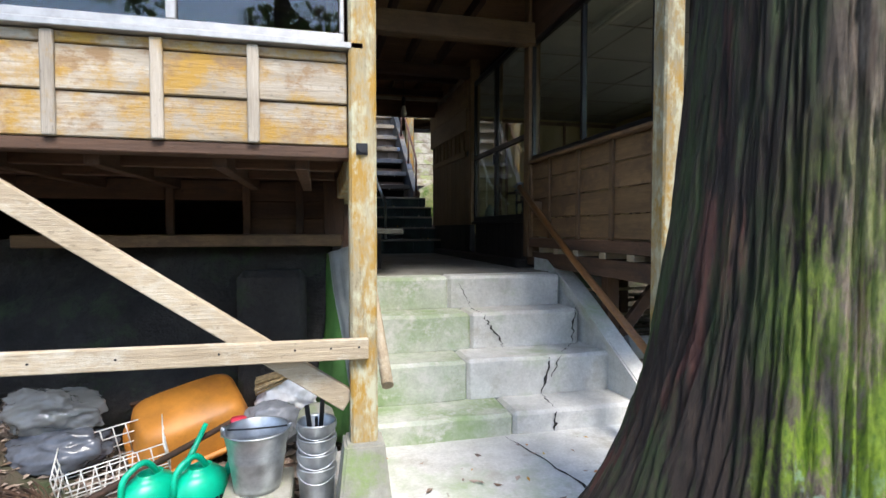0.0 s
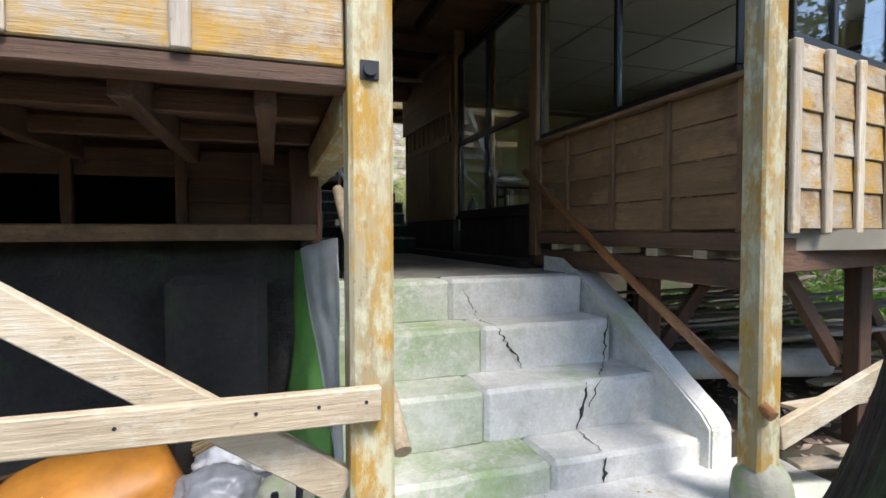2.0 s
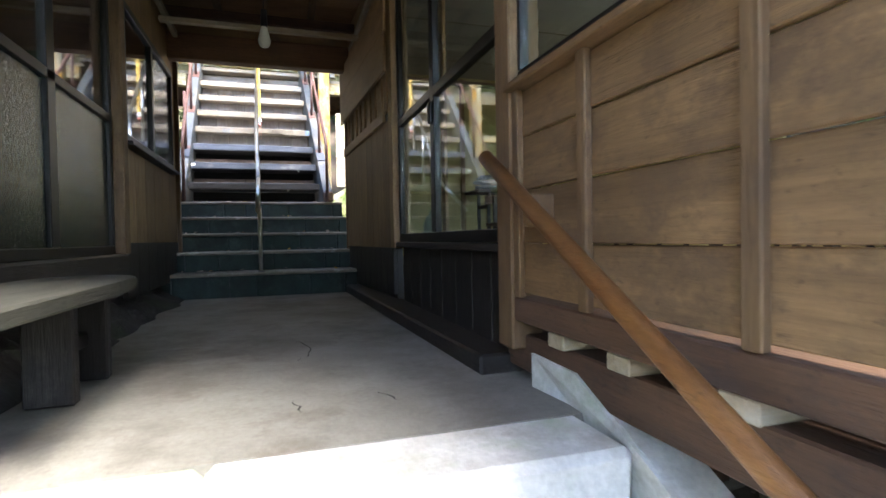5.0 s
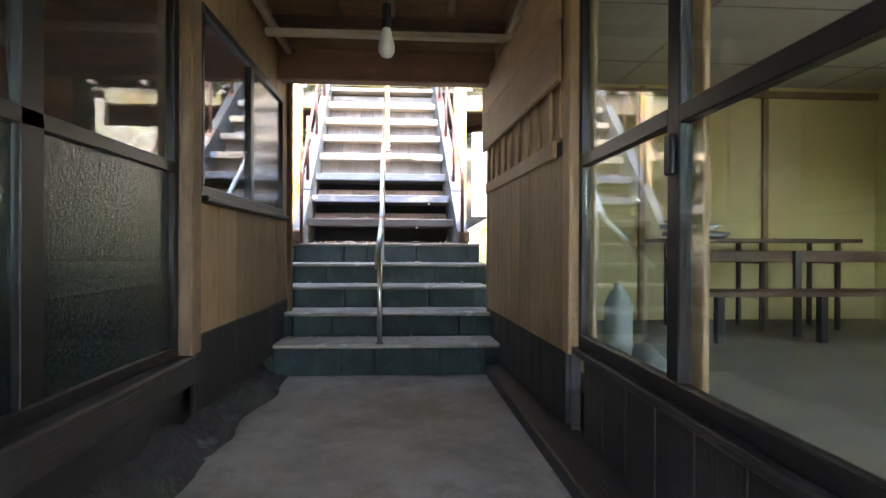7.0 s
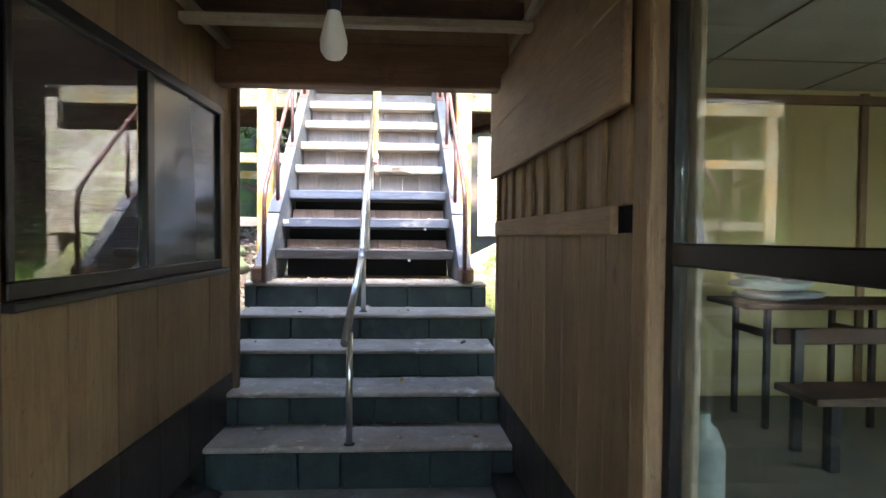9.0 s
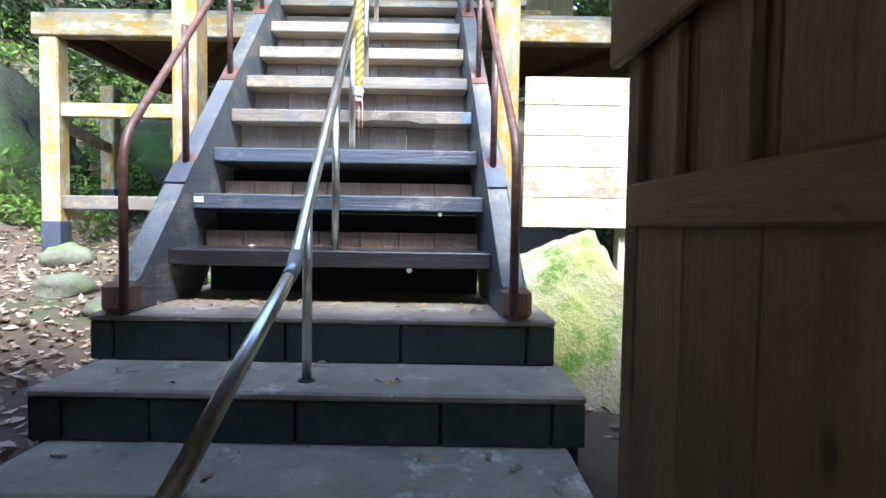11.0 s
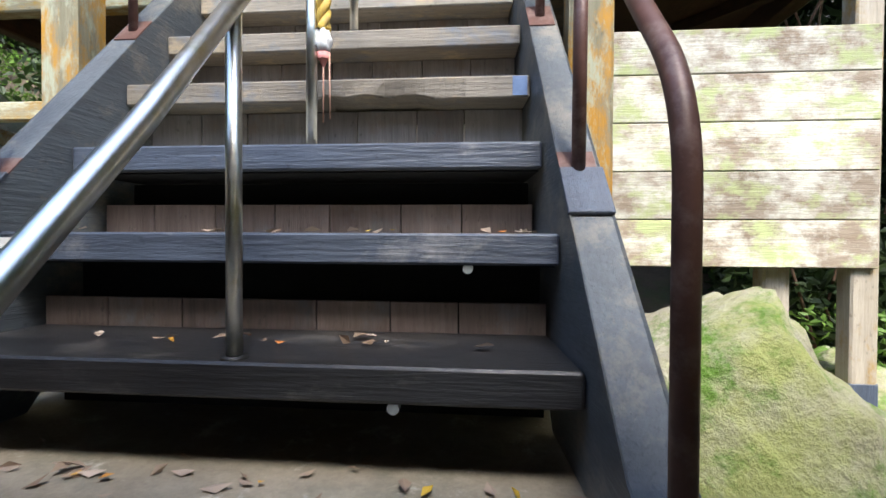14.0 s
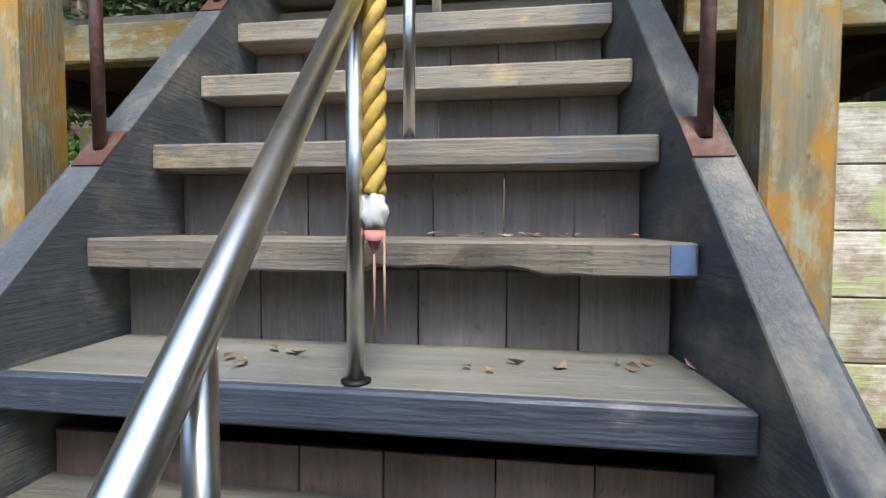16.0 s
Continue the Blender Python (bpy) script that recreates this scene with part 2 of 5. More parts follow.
def bark_mat():
    """Furrowed cedar bark: dark fibres, red fresh strips, a green film, pale dry bark and bright moss on the open side."""
    m, t, s = mat_new("cedar bark")

    def times(p, q):
        n = t.nodes.new("ShaderNodeMath")
        n.operation = "MULTIPLY"
        t.links.new(p, n.inputs[0])
        t.links.new(q, n.inputs[1])
        return n.outputs[0]

    def ramp(sock, lo, hi):
        n = t.nodes.new("ShaderNodeMapRange")
        n.inputs["From Min"].default_value, n.inputs["From Max"].default_value = lo, hi
        t.links.new(sock, n.inputs["Value"])
        return n.outputs["Result"]

    f1, r1 = noise_fac(t, coords(t, (1, 1, 0.08)), 34.0, 0.3, 0.7, 8.0, 0.7)
    f2, r2 = noise_fac(t, coords(t, (1, 1, 0.3)), 90.0, 0.3, 0.7, 4.0, 0.7)
    c = mix(t, f1, (0.007, 0.005, 0.004), (0.055, 0.036, 0.025))
    red, _ = noise_fac(t, coords(t, (1, 1, 0.13)), 6.0, 0.58, 0.64, 6.0, 0.6)
    c = mix(t, mul(t, red, 0.55), c, (0.13, 0.045, 0.032))
    film, _ = noise_fac(t, coords(t, (1, 1, 0.16)), 8.0, 0.47, 0.62, 8.0, 0.7)
    c = mix(t, mul(t, film, 0.75), c, (0.045, 0.075, 0.02))
    tc = t.nodes.new("ShaderNodeTexCoord")
    dp = t.nodes.new("ShaderNodeVectorMath")
    dp.operation = "DOT_PRODUCT"
    dp.inputs[1].default_value = (0.8, -0.6, -0.1)
    t.links.new(tc.outputs["Object"], dp.inputs[0])
    side = ramp(dp.outputs["Value"], 1.7, 1.84)
    dry, _ = noise_fac(t, coords(t, (1, 1, 0.1)), 12.0, 0.38, 0.5, 7.0, 0.65)
    c = mix(t, times(dry, side), c, mix(t, f2, (0.2, 0.145, 0.1), (0.42, 0.33, 0.235)))
    sx = t.nodes.new("ShaderNodeSeparateXYZ")
    t.links.new(tc.outputs["Object"], sx.inputs[0])
    low = ramp(sx.outputs["Z"], 0.75, -0.15)
    moss, _ = noise_fac(t, coords(t, (1, 1, 0.3)), 13.0, 0.44, 0.54, 8.0, 0.75)
    c = mix(t, times(times(moss, ramp(dp.outputs["Value"], 1.64, 1.76)), low), c, mix(t, f2, (0.08, 0.16, 0.008), (0.3, 0.42, 0.025)))
    crust, _ = noise_fac(t, coords(t, (1, 1, 0.4)), 16.0, 0.57, 0.62, 6.0, 0.65)
    c = mix(t, times(times(crust, ramp(dp.outputs["Value"], 1.66, 1.76)), ramp(sx.outputs["Z"], -0.1, -0.45)), c, (0.42, 0.56, 0.42))
    t.links.new(c, s.inputs["Base Color"])
    s.inputs["Roughness"].default_value = 0.9
    bump(t, s, r1, 1.0, 0.03)
    return m


M_CEDAR = bark_mat()
M_ZINC = plain("galvanised steel", (0.52, 0.55, 0.57), 0.42, 0.85, 0.35, 14.0)
M_STEEL = plain("stainless steel", (0.8, 0.79, 0.72), 0.3, 1.0, 0.2, 14.0, (0.6, 0.58, 0.42), 0.05)
M_RUST = plain("brown pipe paint", (0.13, 0.062, 0.047), 0.45, 0.1, 0.3, 25.0, (0.2, 0.13, 0.11))
M_FRAME = plain("dark bronze sash", (0.022, 0.02, 0.018), 0.4, 0.5, 0.3)
M_ALU = plain("dull aluminium", (0.42, 0.41, 0.39), 0.5, 0.6, 0.2)
M_CAN = plain("green plastic", (0.0, 0.42, 0.24), 0.35, 0, 0.15, 9.0, None, 0.03)
M_ORANGE = plain("orange plastic", (0.55, 0.22, 0.03), 0.5, 0, 0.35, 6.0, (0.36, 0.14, 0.03))
M_WIRE = plain("white wire", (0.75, 0.74, 0.68), 0.5, 0, 0.3)
M_WHITE = plain("white plastic bag", (0.75, 0.75, 0.74), 0.45, 0, 0.2)

M_DARKBAG = plain("dark plastic bag", (0.11, 0.12, 0.14), 0.22, 0, 0.5, 8.0)
M_GREYBAG = plain("grey plastic bag", (0.22, 0.23, 0.25), 0.4, 0, 0.3, 8.0)
M_BROOM = plain("broom twigs", (0.12, 0.065, 0.035), 0.85, 0, 0.5, 40.0)
M_REED = plain("dry reed", (0.5, 0.36, 0.18), 0.7, 0, 0.4, 40.0)
M_RED = plain("red plastic", (0.55, 0.04, 0.07), 0.4)
M_IRON = plain("black iron", (0.03, 0.03, 0.032), 0.5, 0.6)
M_SHEETG = plain("green sheet", (0.2, 0.42, 0.12), 0.55, 0, 0.4, 4.0)
M_SHEETW = plain("cloudy sheet", (0.5, 0.52, 0.5), 0.4, 0, 0.35, 5.0)
M_CREAM = plain("cream plaster", (0.62, 0.52, 0.24), 0.8, 0, 0.1, 2.0)
M_CEILW = plain("ceiling board", (0.55, 0.54, 0.5), 0.8, 0, 0.08, 3.0)
M_ROOMF = plain("worn room floor", (0.19, 0.17, 0.125), 0.6, 0, 0.25, 3.0)
M_LAMP = plain("milky lamp glass", (0.8, 0.78, 0.7), 0.3, 0, 0.05)
M_PVC = plain("grey pipe plastic", (0.3, 0.31, 0.29), 0.5, 0, 0.2)
M_ROPE = plain("yellow rope", (0.62, 0.42, 0.08), 0.85, 0, 0.35, 60.0, (0.5, 0.33, 0.16))
# Near-black for the shade painted behind and under the lower treads.
M_BLACK = plain("shade black", (0.008, 0.008, 0.009), 0.8, 0, 0.3)
M_CRACK = plain("crack", (0.03, 0.028, 0.024), 1.0)
M_GLASS = glass_mat("window glass", (0.9, 0.93, 0.9))
M_FROST = glass_mat("rippled glass", (0.25, 0.31, 0.28), 0.45, 0.06, (0.2, 0.25, 0.2))
M_CLOUDY = glass_mat("cloudy glass", (0.5, 0.55, 0.52), 0.1, 0.4, (0.4, 0.42, 0.4))
M_CLEAR = glass_mat("clear plastic bag", (0.7, 0.73, 0.72), 0.0, 0.4, (0.55, 0.57, 0.56))
M_LEAF = leaf_mat("leaf green", (0.05, 0.1, 0.018), (0.12, 0.2, 0.035))
M_LEAFD = leaf_mat("leaf dark", (0.018, 0.035, 0.012), (0.05, 0.085, 0.02))
M_LEAFF = leaf_mat("fern green", (0.08, 0.17, 0.02), (0.17, 0.3, 0.05))
M_DRY = leaf_mat("fallen leaf", (0.16, 0.1, 0.06), (0.45, 0.36, 0.29), 0.1)
M_AUT = leaf_mat("bright fallen leaf", (0.45, 0.12, 0.03), (0.6, 0.42, 0.05), 0.2)


# ---- building helpers ----
def box(bm, x0, x1, y0, y1, z0, z1, bev=0.0):
    vs = [bm.verts.new((x, y, z)) for z in (z0, z1) for y in (y0, y1) for x in (x0, x1)]
    fs = [bm.faces.new([vs[i] for i in f]) for f in ((0, 2, 3, 1), (4, 5, 7, 6), (0, 1, 5, 4), (2, 6, 7, 3), (0, 4, 6, 2), (1, 3, 7, 5))]
    if bev:
        es = list({e for f in fs for e in f.edges})
        bmesh.ops.bevel(bm, geom=es, offset=bev, segments=1, affect="EDGES", profile=0.5)
    return bm


def lapped(bm, zm, dx, dy):
    """Leans a plank so that its lower edge stands proud, as in lapped cladding."""
    for v in bm.verts:
        v.co += Vector((dx, dy, 0)) * (zm - v.co.z) / 0.1
    return bm


def B(x0, x1, y0, y1, z0, z1, bev=0.0):
    return box(bmesh.new(), x0, x1, y0, y1, z0, z1, bev)


def strut(p, q, w, h, bev=0.004, up=(0, 0, 1)):
    """A squared timber from p to q, w wide and h deep."""
    p, q = Vector(p), Vector(q)
    d = (q - p)
    n = d.normalized()
    s = n.cross(Vector(up)).normalized()
    u = s.cross(n)
    bm = B(-w / 2, w / 2, 0, d.length, -h / 2, h / 2, bev)
    m = Matrix((s, n, u)).transposed().to_4x4()
    bm.transform(Matrix.Translation(p) @ m)
    return bm


def tube(pts, r, n=12, bm=None, cap=True):
    bm = bm or bmesh.new()
    pts = [Vector(p) for p in pts]
    rs = r if isinstance(r, (list, tuple)) else [r] * len(pts)
    rings, side = [], None
    for i, p in enumerate(pts):
        d = (pts[min(i + 1, len(pts) - 1)] - pts[max(i - 1, 0)]).normalized()
        if side is None:
            side = d.orthogonal().normalized()
        side = (side - d * side.dot(d)).normalized()
        o = d.cross(side)
        rings.append([bm.verts.new(p + rs[i] * (math.cos(a) * side + math.sin(a) * o)) for a in (2 * math.pi * k / n for k in range(n))])
    for a, b in zip(rings, rings[1:]):
        for k in range(n):
            bm.faces.new((a[k], a[(k + 1) % n], b[(k + 1) % n], b[k])).smooth = True
    if cap:
        bm.faces.new(rings[0][::-1])
        bm.faces.new(rings[-1])
    return bm


def lathe(prof, n=32, centre=(0, 0, 0), bm=None):
    """Turns (radius, height) pairs about the z axis."""
    bm = bm or bmesh.new()
    cx, cy, cz = centre
    rings = [[bm.verts.new((cx + r * math.cos(2 * math.pi * k / n), cy + r * math.sin(2 * math.pi * k / n), cz + z)) for k in range(n)] for r, z in prof]
    for a, b in zip(rings, rings[1:]):
        for k in range(n):
            bm.faces.new((a[k], a[(k + 1) % n], b[(k + 1) % n], b[k])).smooth = True
    return bm


def bend(pts, r, steps=6):
    """Rounds the corners of a path."""
    pts = [Vector(p) for p in pts]
    out = [pts[0]]
    for a, b, c in zip(pts, pts[1:], pts[2:]):
        p, q = b + (a - b).normalized() * r, b + (c - b).normalized() * r
        for i in range(steps + 1):
            k = i / steps
            out.append(p.lerp(b, k).lerp(b.lerp(q, k), k))
    return out + [pts[-1]]


def mesh(name, bm, mat):
    me = bpy.data.meshes.new(name)
    bmesh.ops.recalc_face_normals(bm, faces=bm.faces)
    bm.to_mesh(me)
    bm.free()
    me.materials.append(mat)
    return new(name, me)


def part(name, bm, material, parent, label=""):
    ob = mesh(name, bm, material)
    ob.parent = parent
    ob.matrix_parent_inverse = parent.matrix_world.inverted() if parent.parent is None else Matrix()
    return tagged(ob, label)


def warp(parent, fn):
    """Moves every vertex of a thing's parts by fn(co), for timber that was never quite square."""
    for ob in parent.children:
        if ob.data:
            for v in ob.data.vertices:
                v.co = fn(v.co)
            for sub in ob.children:
                for v in sub.data.vertices:
                    v.co = fn(v.co)


def thing(name, at, label, category, group="", kind=""):
    ob = new(name)
    ob.empty_display_size = 0.05
    ob.location = at
    ob.matrix_world = Matrix.Translation(at)
    return tagged(ob, label, category, group, kind)


def lump(centre, size, seed, rough=0.25, sub=4, freq=1.3, flat=None):
    """A stone, bag or clod: a rounded body with uneven relief."""
    bm = bmesh.new()
    bmesh.ops.create_icosphere(bm, subdivisions=sub, radius=1)
    off = Vector((seed * 7.3, seed * 3.1, seed * 1.7))
    for v in bm.verts:
        k = 1 + rough * noise.fractal(v.co * freq + off, 0.7, 2.1, 5)
        v.co = Vector((v.co.x * size[0], v.co.y * size[1], v.co.z * size[2])) * k
        if flat is not None:
            v.co.z = max(v.co.z, flat)
        v.co += Vector(centre)
    for f in bm.faces:
        f.smooth = True
    return bm


def scatter(name, mat, pts, size, flat=0.0, seed=1, aspect=0.5):
    """Many small folded leaves at pts, as one mesh."""
    rng = np.random.default_rng(seed)
    pts = np.asarray(pts, float)
    n = len(pts)
    a = rng.normal(size=(n, 3))
    a[:, 2] *= 1 - flat
    a /= np.linalg.norm(a, axis=1)[:, None]
    r = rng.normal(size=(n, 3))
    r[:, 2] *= 1 - flat
    b = np.cross(a, np.cross(r, a))
    b /= np.linalg.norm(b, axis=1)[:, None]
    nrm = np.cross(a, b)
    s = size * rng.uniform(0.6, 1.3, (n, 1))
    v = np.stack([pts - a * s, pts + b * s * aspect + nrm * s * 0.2, pts + a * s, pts - b * s * aspect + nrm * s * 0.2], 1).reshape(-1, 3)
    i = np.arange(n)[:, None] * 4
    f = np.concatenate([i + [[0, 1, 2]], i + [[0, 2, 3]]])
    me = bpy.data.meshes.new(name)
    me.from_pydata(v.tolist(), [], f.tolist())
    me.materials.append(mat)
    return new(name, me)


# ---- ground ----
def smooth(a, b, v):
    k = min(1.0, max(0.0, (v - a) / (b - a)))
    return k * k * (3 - 2 * k)


def height(x, y):
    """The ground: low yard in front, a raised terrace behind, hillside left and beyond."""
    z = -0.99 - 0.06 * smooth(2.2, 2.6, x) * smooth(5.2, 4.8, x) + 1.5 * smooth(8.6, 10.0, y)
    z += 0.19 * max(0.0, y - 10.2) * smooth(3.4, 1.2, x)
    z += 0.55 * max(0.0, 0.2 - x) * smooth(9.0, 11.0, y)
    z += 0.5 * max(0.0, y - 15.5)
    z += 0.55 * max(0.0, x - 8.2) * smooth(8.0, 10.0, y)
    z += 0.28 * max(0.0, x - 10.0) * smooth(9.0, 6.0, y) * smooth(0.0, 3.0, y)
    z += 0.5 * max(0.0, 1.15 - x) * smooth(2.6, 3.6, y) * smooth(9.0, 7.5, y)
    far = max(0.0, math.hypot(x - 3, y - 6) - 22)
    z = min(z, 9.0) + 0.06 * min(far, 80)
    return z + 0.07 * noise.noise((x * 0.9, y * 0.9, 0)) * (0.3 if 2.4 < x < 5 and y < 10 else 1)


def grid_axis(lo, mid0, mid1, hi, fine, coarse):
    a = [mid0 - (mid0 - lo) * (k / coarse) ** 2 for k in range(coarse, 0, -1)]
    n = int((mid1 - mid0) / fine)
    a += [mid0 + (mid1 - mid0) * k / n for k in range(n + 1)]
    return a + [mid1 + (hi - mid1) * (k / coarse) ** 2 for k in range(1, coarse + 1)]


gx, gy = grid_axis(-300, -6, 14, 300, 0.2, 14), grid_axis(-300, -4, 20, 300, 0.2, 14)
me = bpy.data.meshes.new("ground")
me.from_pydata([(x, y, height(x, y)) for y in gy for x in gx], [],
               [(j * len(gx) + i, j * len(gx) + i + 1, (j + 1) * len(gx) + i + 1, (j + 1) * len(gx) + i) for j in range(len(gy) - 1) for i in range(len(gx) - 1)])
me.materials.append(M_SOIL)
me.polygons.foreach_set("use_smooth", [True] * len(me.polygons))
tagged(new("ground", me), "brown leaf-strewn forest soil, sloping up behind", "ground", kind="structure")

# ---- front concrete steps ----
steps = thing("steps_front", (3.5, 4.4, -0.97), "cracked pale concrete steps with green algae", "steps", kind="structure")
part("landing", B(2.3, 5.0, 1.0, 3.93, -1.3, -0.965, 0.01), M_CONC, steps)
FY, FZ = (3.90, 4.22, 4.55, 4.85), (-0.82, -0.545, -0.272, -0.018)
FXR = (4.75, 4.58, 4.42, 4.40)
FS = (3.62, 3.40, 3.52, 3.42)
for i in range(4):
    for x0, x1, mat, lab in ((2.62, FS[i], M_CONCG, "old concrete green with algae"), (FS[i] + 0.002, FXR[i], M_CONC, "paler mended concrete")):
        bm = B(x0, x1, FY[i] + (0.004 if x0 < 3 else 0), 5.12, (-1.3 if i == 0 else FZ[i - 1] - 0.02), FZ[i] - (0.004 if x0 < 3 else 0), 0.022)
        bmesh.ops.subdivide_edges(bm, edges=[e for e in bm.edges if e.calc_length() > 0.5], cuts=14, use_grid_fill=True)
        for v in bm.verts:
            if v.co.y < FY[i] + 0.05:
                v.co.y += 0.012 * noise.noise(v.co * 4.0)
                v.co.z += 0.008 * noise.noise(v.co * 5.0 + Vector((3, 1, 2)))
        part("step", bm, mat, steps, lab)
curb = bmesh.new()
prof = [(3.84, -1.1), (3.84, -0.75), (3.9, -0.68), (4.5, -0.225), (4.78, -0.06), (5.12, 0.105), (5.4, 0.11), (5.4, -1.1)]
a = [curb.verts.new((4.40 + 0.12 * smooth(4.7, 3.8, y), y, z)) for y, z in prof]
b = [curb.verts.new((4.55 + 0.12 * smooth(4.7, 3.8, y), y, z)) for y, z in prof]
curb.faces.new(a[::-1]), curb.faces.new(b)
for k in range(len(prof)):
    j = (k + 1) % len(prof)
    curb.faces.new((a[k], a[j], b[j], b[k]))
bmesh.ops.bevel(curb, geom=list(curb.edges), offset=0.012, segments=2, affect="EDGES")
part("curb", curb, M_CONC, steps)


def crack(pts, w=0.012, nrm=(0, -1, 0)):
    """A jagged dark fissure along pts, a few millimetres proud."""
    rnd = random.Random(len(pts) * 13 + int(pts[0][0] * 100))
    bm = bmesh.new()
    line = []
    for p, q in zip(pts, pts[1:]):
        for k in range(6):
            line.append(Vector(p).lerp(Vector(q), k / 6) + Vector((rnd.uniform(-1, 1) * 0.012, 0, rnd.uniform(-1, 1) * 0.006 if nrm[1] else 0)))
    line.append(Vector(pts[-1]))
    off = Vector(nrm) * 0.004
    rows = []
    for i, p in enumerate(line):
        ww = w * rnd.uniform(0.3, 1.0) * math.sin(math.pi * (i + 0.6) / (len(line) + 0.2))
        rows.append((bm.verts.new(p + off - Vector((ww / 2, 0, 0))), bm.verts.new(p + off + Vector((ww / 2, 0, 0)))))
    for r, s in zip(rows, rows[1:]):
        bm.faces.new((r[0], r[1], s[1], s[0]))
    return bm


for pts, w, n in (
        (((3.62, 4.55, -0.28), (3.66, 4.55, -0.36), (3.74, 4.55, -0.46), (3.78, 4.55, -0.54)), 0.022, (0, -1, 0)),
        (((4.02, 4.22, -0.55), (4.0, 4.22, -0.68), (3.95, 4.22, -0.815)), 0.034, (0, -1, 0)),
        (((4.39, 4.545, -0.25), (4.37, 4.545, -0.4), (4.355, 4.545, -0.54)), 0.022, (0, -1, 0)),
        (((4.36, 4.545, -0.541), (4.24, 4.4, -0.541), (4.1, 4.23, -0.541)), 0.014, (0, 0, 1)),
        (((4.1, 4.22, -0.55), (4.03, 4.22, -0.7)), 0.014, (0, -1, 0)),
        (((3.92, 3.9, -0.83), (3.9, 3.9, -0.96)), 0.03, (0, -1, 0)),
        (((3.5, 4.85, -0.06), (3.58, 4.85, -0.2), (3.6, 4.85, -0.27)), 0.008, (0, -1, 0)),
        (((3.62, 4.55, -0.28), (3.58, 4.7, -0.27), (3.6, 4.84, -0.27)), 0.012, (0, 0, 1)),
        (((3.55, 3.9, -0.965), (3.66, 3.5, -0.965), (3.72, 3.2, -0.965), (3.7, 2.6, -0.965)), 0.024, (0, 0, 1)),
        (((3.95, 4.22, -0.818), (3.93, 4.05, -0.818), (3.92, 3.91, -0.818)), 0.014, (0, 0, 1))):
    part("crack", crack(pts, w, n), M_CRACK, steps, "dark jagged crack")

# ---- passage floor, back steps ----
tagged(mesh("floor", B(2.45, 4.5, 5.1, 9.0, -0.4, -0.015, 0.0), M_FLOOR), "dusty grey concrete passage floor", "floor", kind="structure")
bsteps = thing("steps_back", (3.4, 9.6, 0), "dark green concrete block steps with grey treads", "steps", kind="structure")
CY, CZ = (8.89, 9.23, 9.57, 9.92, 10.30), (0.21, 0.40, 0.585, 0.767, 0.96)
CX = ((2.58, 4.32), (2.62, 4.30), (2.52, 4.32), (2.46, 4.38), (2.42, 4.35))
for i in range(5):
    x0, x1 = CX[i]
    zb = -0.1 if i == 0 else CZ[i - 1]
    y1 = CY[i + 1] + 0.1 if i < 4 else 11.6
    bm = B(x0, x1, CY[i] - 0.004, y1, CZ[i] - 0.03, CZ[i], 0.009)
    part("tread", bm, M_TREAD, bsteps, "grey worn concrete tread")
    part("core", B(x0 + 0.02, x1 - 0.02, CY[i] + 0.03, y1, zb - 0.3, CZ[i] - 0.031), M_BLOCK, bsteps)
    # facing blocks
    edges = [x0, x0 + (0.12 if i % 2 else 0.1)]
    x = edges[-1]
    for w in ((0.48, 0.23, 0.48, 0.48, 0.6) if i % 2 == 0 else (0.3, 0.5, 0.5, 0.45, 0.6)):
        x += w
        if x < x1 - 0.2:
            edges.append(x)
    edges += [x1 - 0.12, x1]
    for p, q in zip(edges, edges[1:]):
        part("block", B(p + 0.004, q - 0.004, CY[i], CY[i] + 0.12, zb + 0.002, CZ[i] - 0.031, 0.005), M_BLOCK, bsteps)

fl = bpy.data.objects["floor"]
for pts in (((3.62, 6.55, -0.013), (3.7, 6.45, -0.013), (3.72, 6.2, -0.013), (3.66, 6.05, -0.013)), ((3.72, 6.45, -0.013), (3.86, 6.4, -0.013)), ((3.62, 5.5, -0.013), (3.66, 5.36, -0.013)), ((3.9, 5.5, -0.013), (3.94, 5.38, -0.013))):
    part("crack", crack(pts, 0.009, (0, 0, 1)), M_CRACK, fl, "thin dark crack")

# ---- right building ----
XR = 4.39
wall_r = thing("wall_right", (4.45, 4.5, 0.28), "weathered boarded wall of a raised timber hall", "wall", kind="structure")
lap = [0.30, 0.47, 0.65, 0.83, 0.985]
for z0, z1 in zip(lap, lap[1:]):
    bm = B(XR, XR + 0.02, 3.55, 5.43, z0, z1 - 0.003, 0.003)
    part("plank", lapped(bm, (z0 + z1) / 2, -0.006, 0), w_tan("y"), wall_r)
for y in (3.53, 4.0, 4.48, 5.0, 5.40):
    part("batten", B(XR - 0.025, XR - 0.001, y, y + 0.045, 0.285, 0.985, 0.004), w_tan("z"), wall_r, "pale batten")
part("cap_rail", B(XR - 0.05, XR + 0.06, 3.42, 5.46, 0.986, 1.012, 0.004), w_tan("y"), wall_r)
part("edge_batten", B(XR - 0.04, XR + 0.0, 3.43, 3.49, 0.28, 1.03, 0.006), w_batten("z"), wall_r)
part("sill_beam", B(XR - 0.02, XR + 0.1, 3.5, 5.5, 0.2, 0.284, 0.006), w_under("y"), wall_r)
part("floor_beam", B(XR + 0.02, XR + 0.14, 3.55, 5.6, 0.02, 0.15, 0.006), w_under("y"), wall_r)
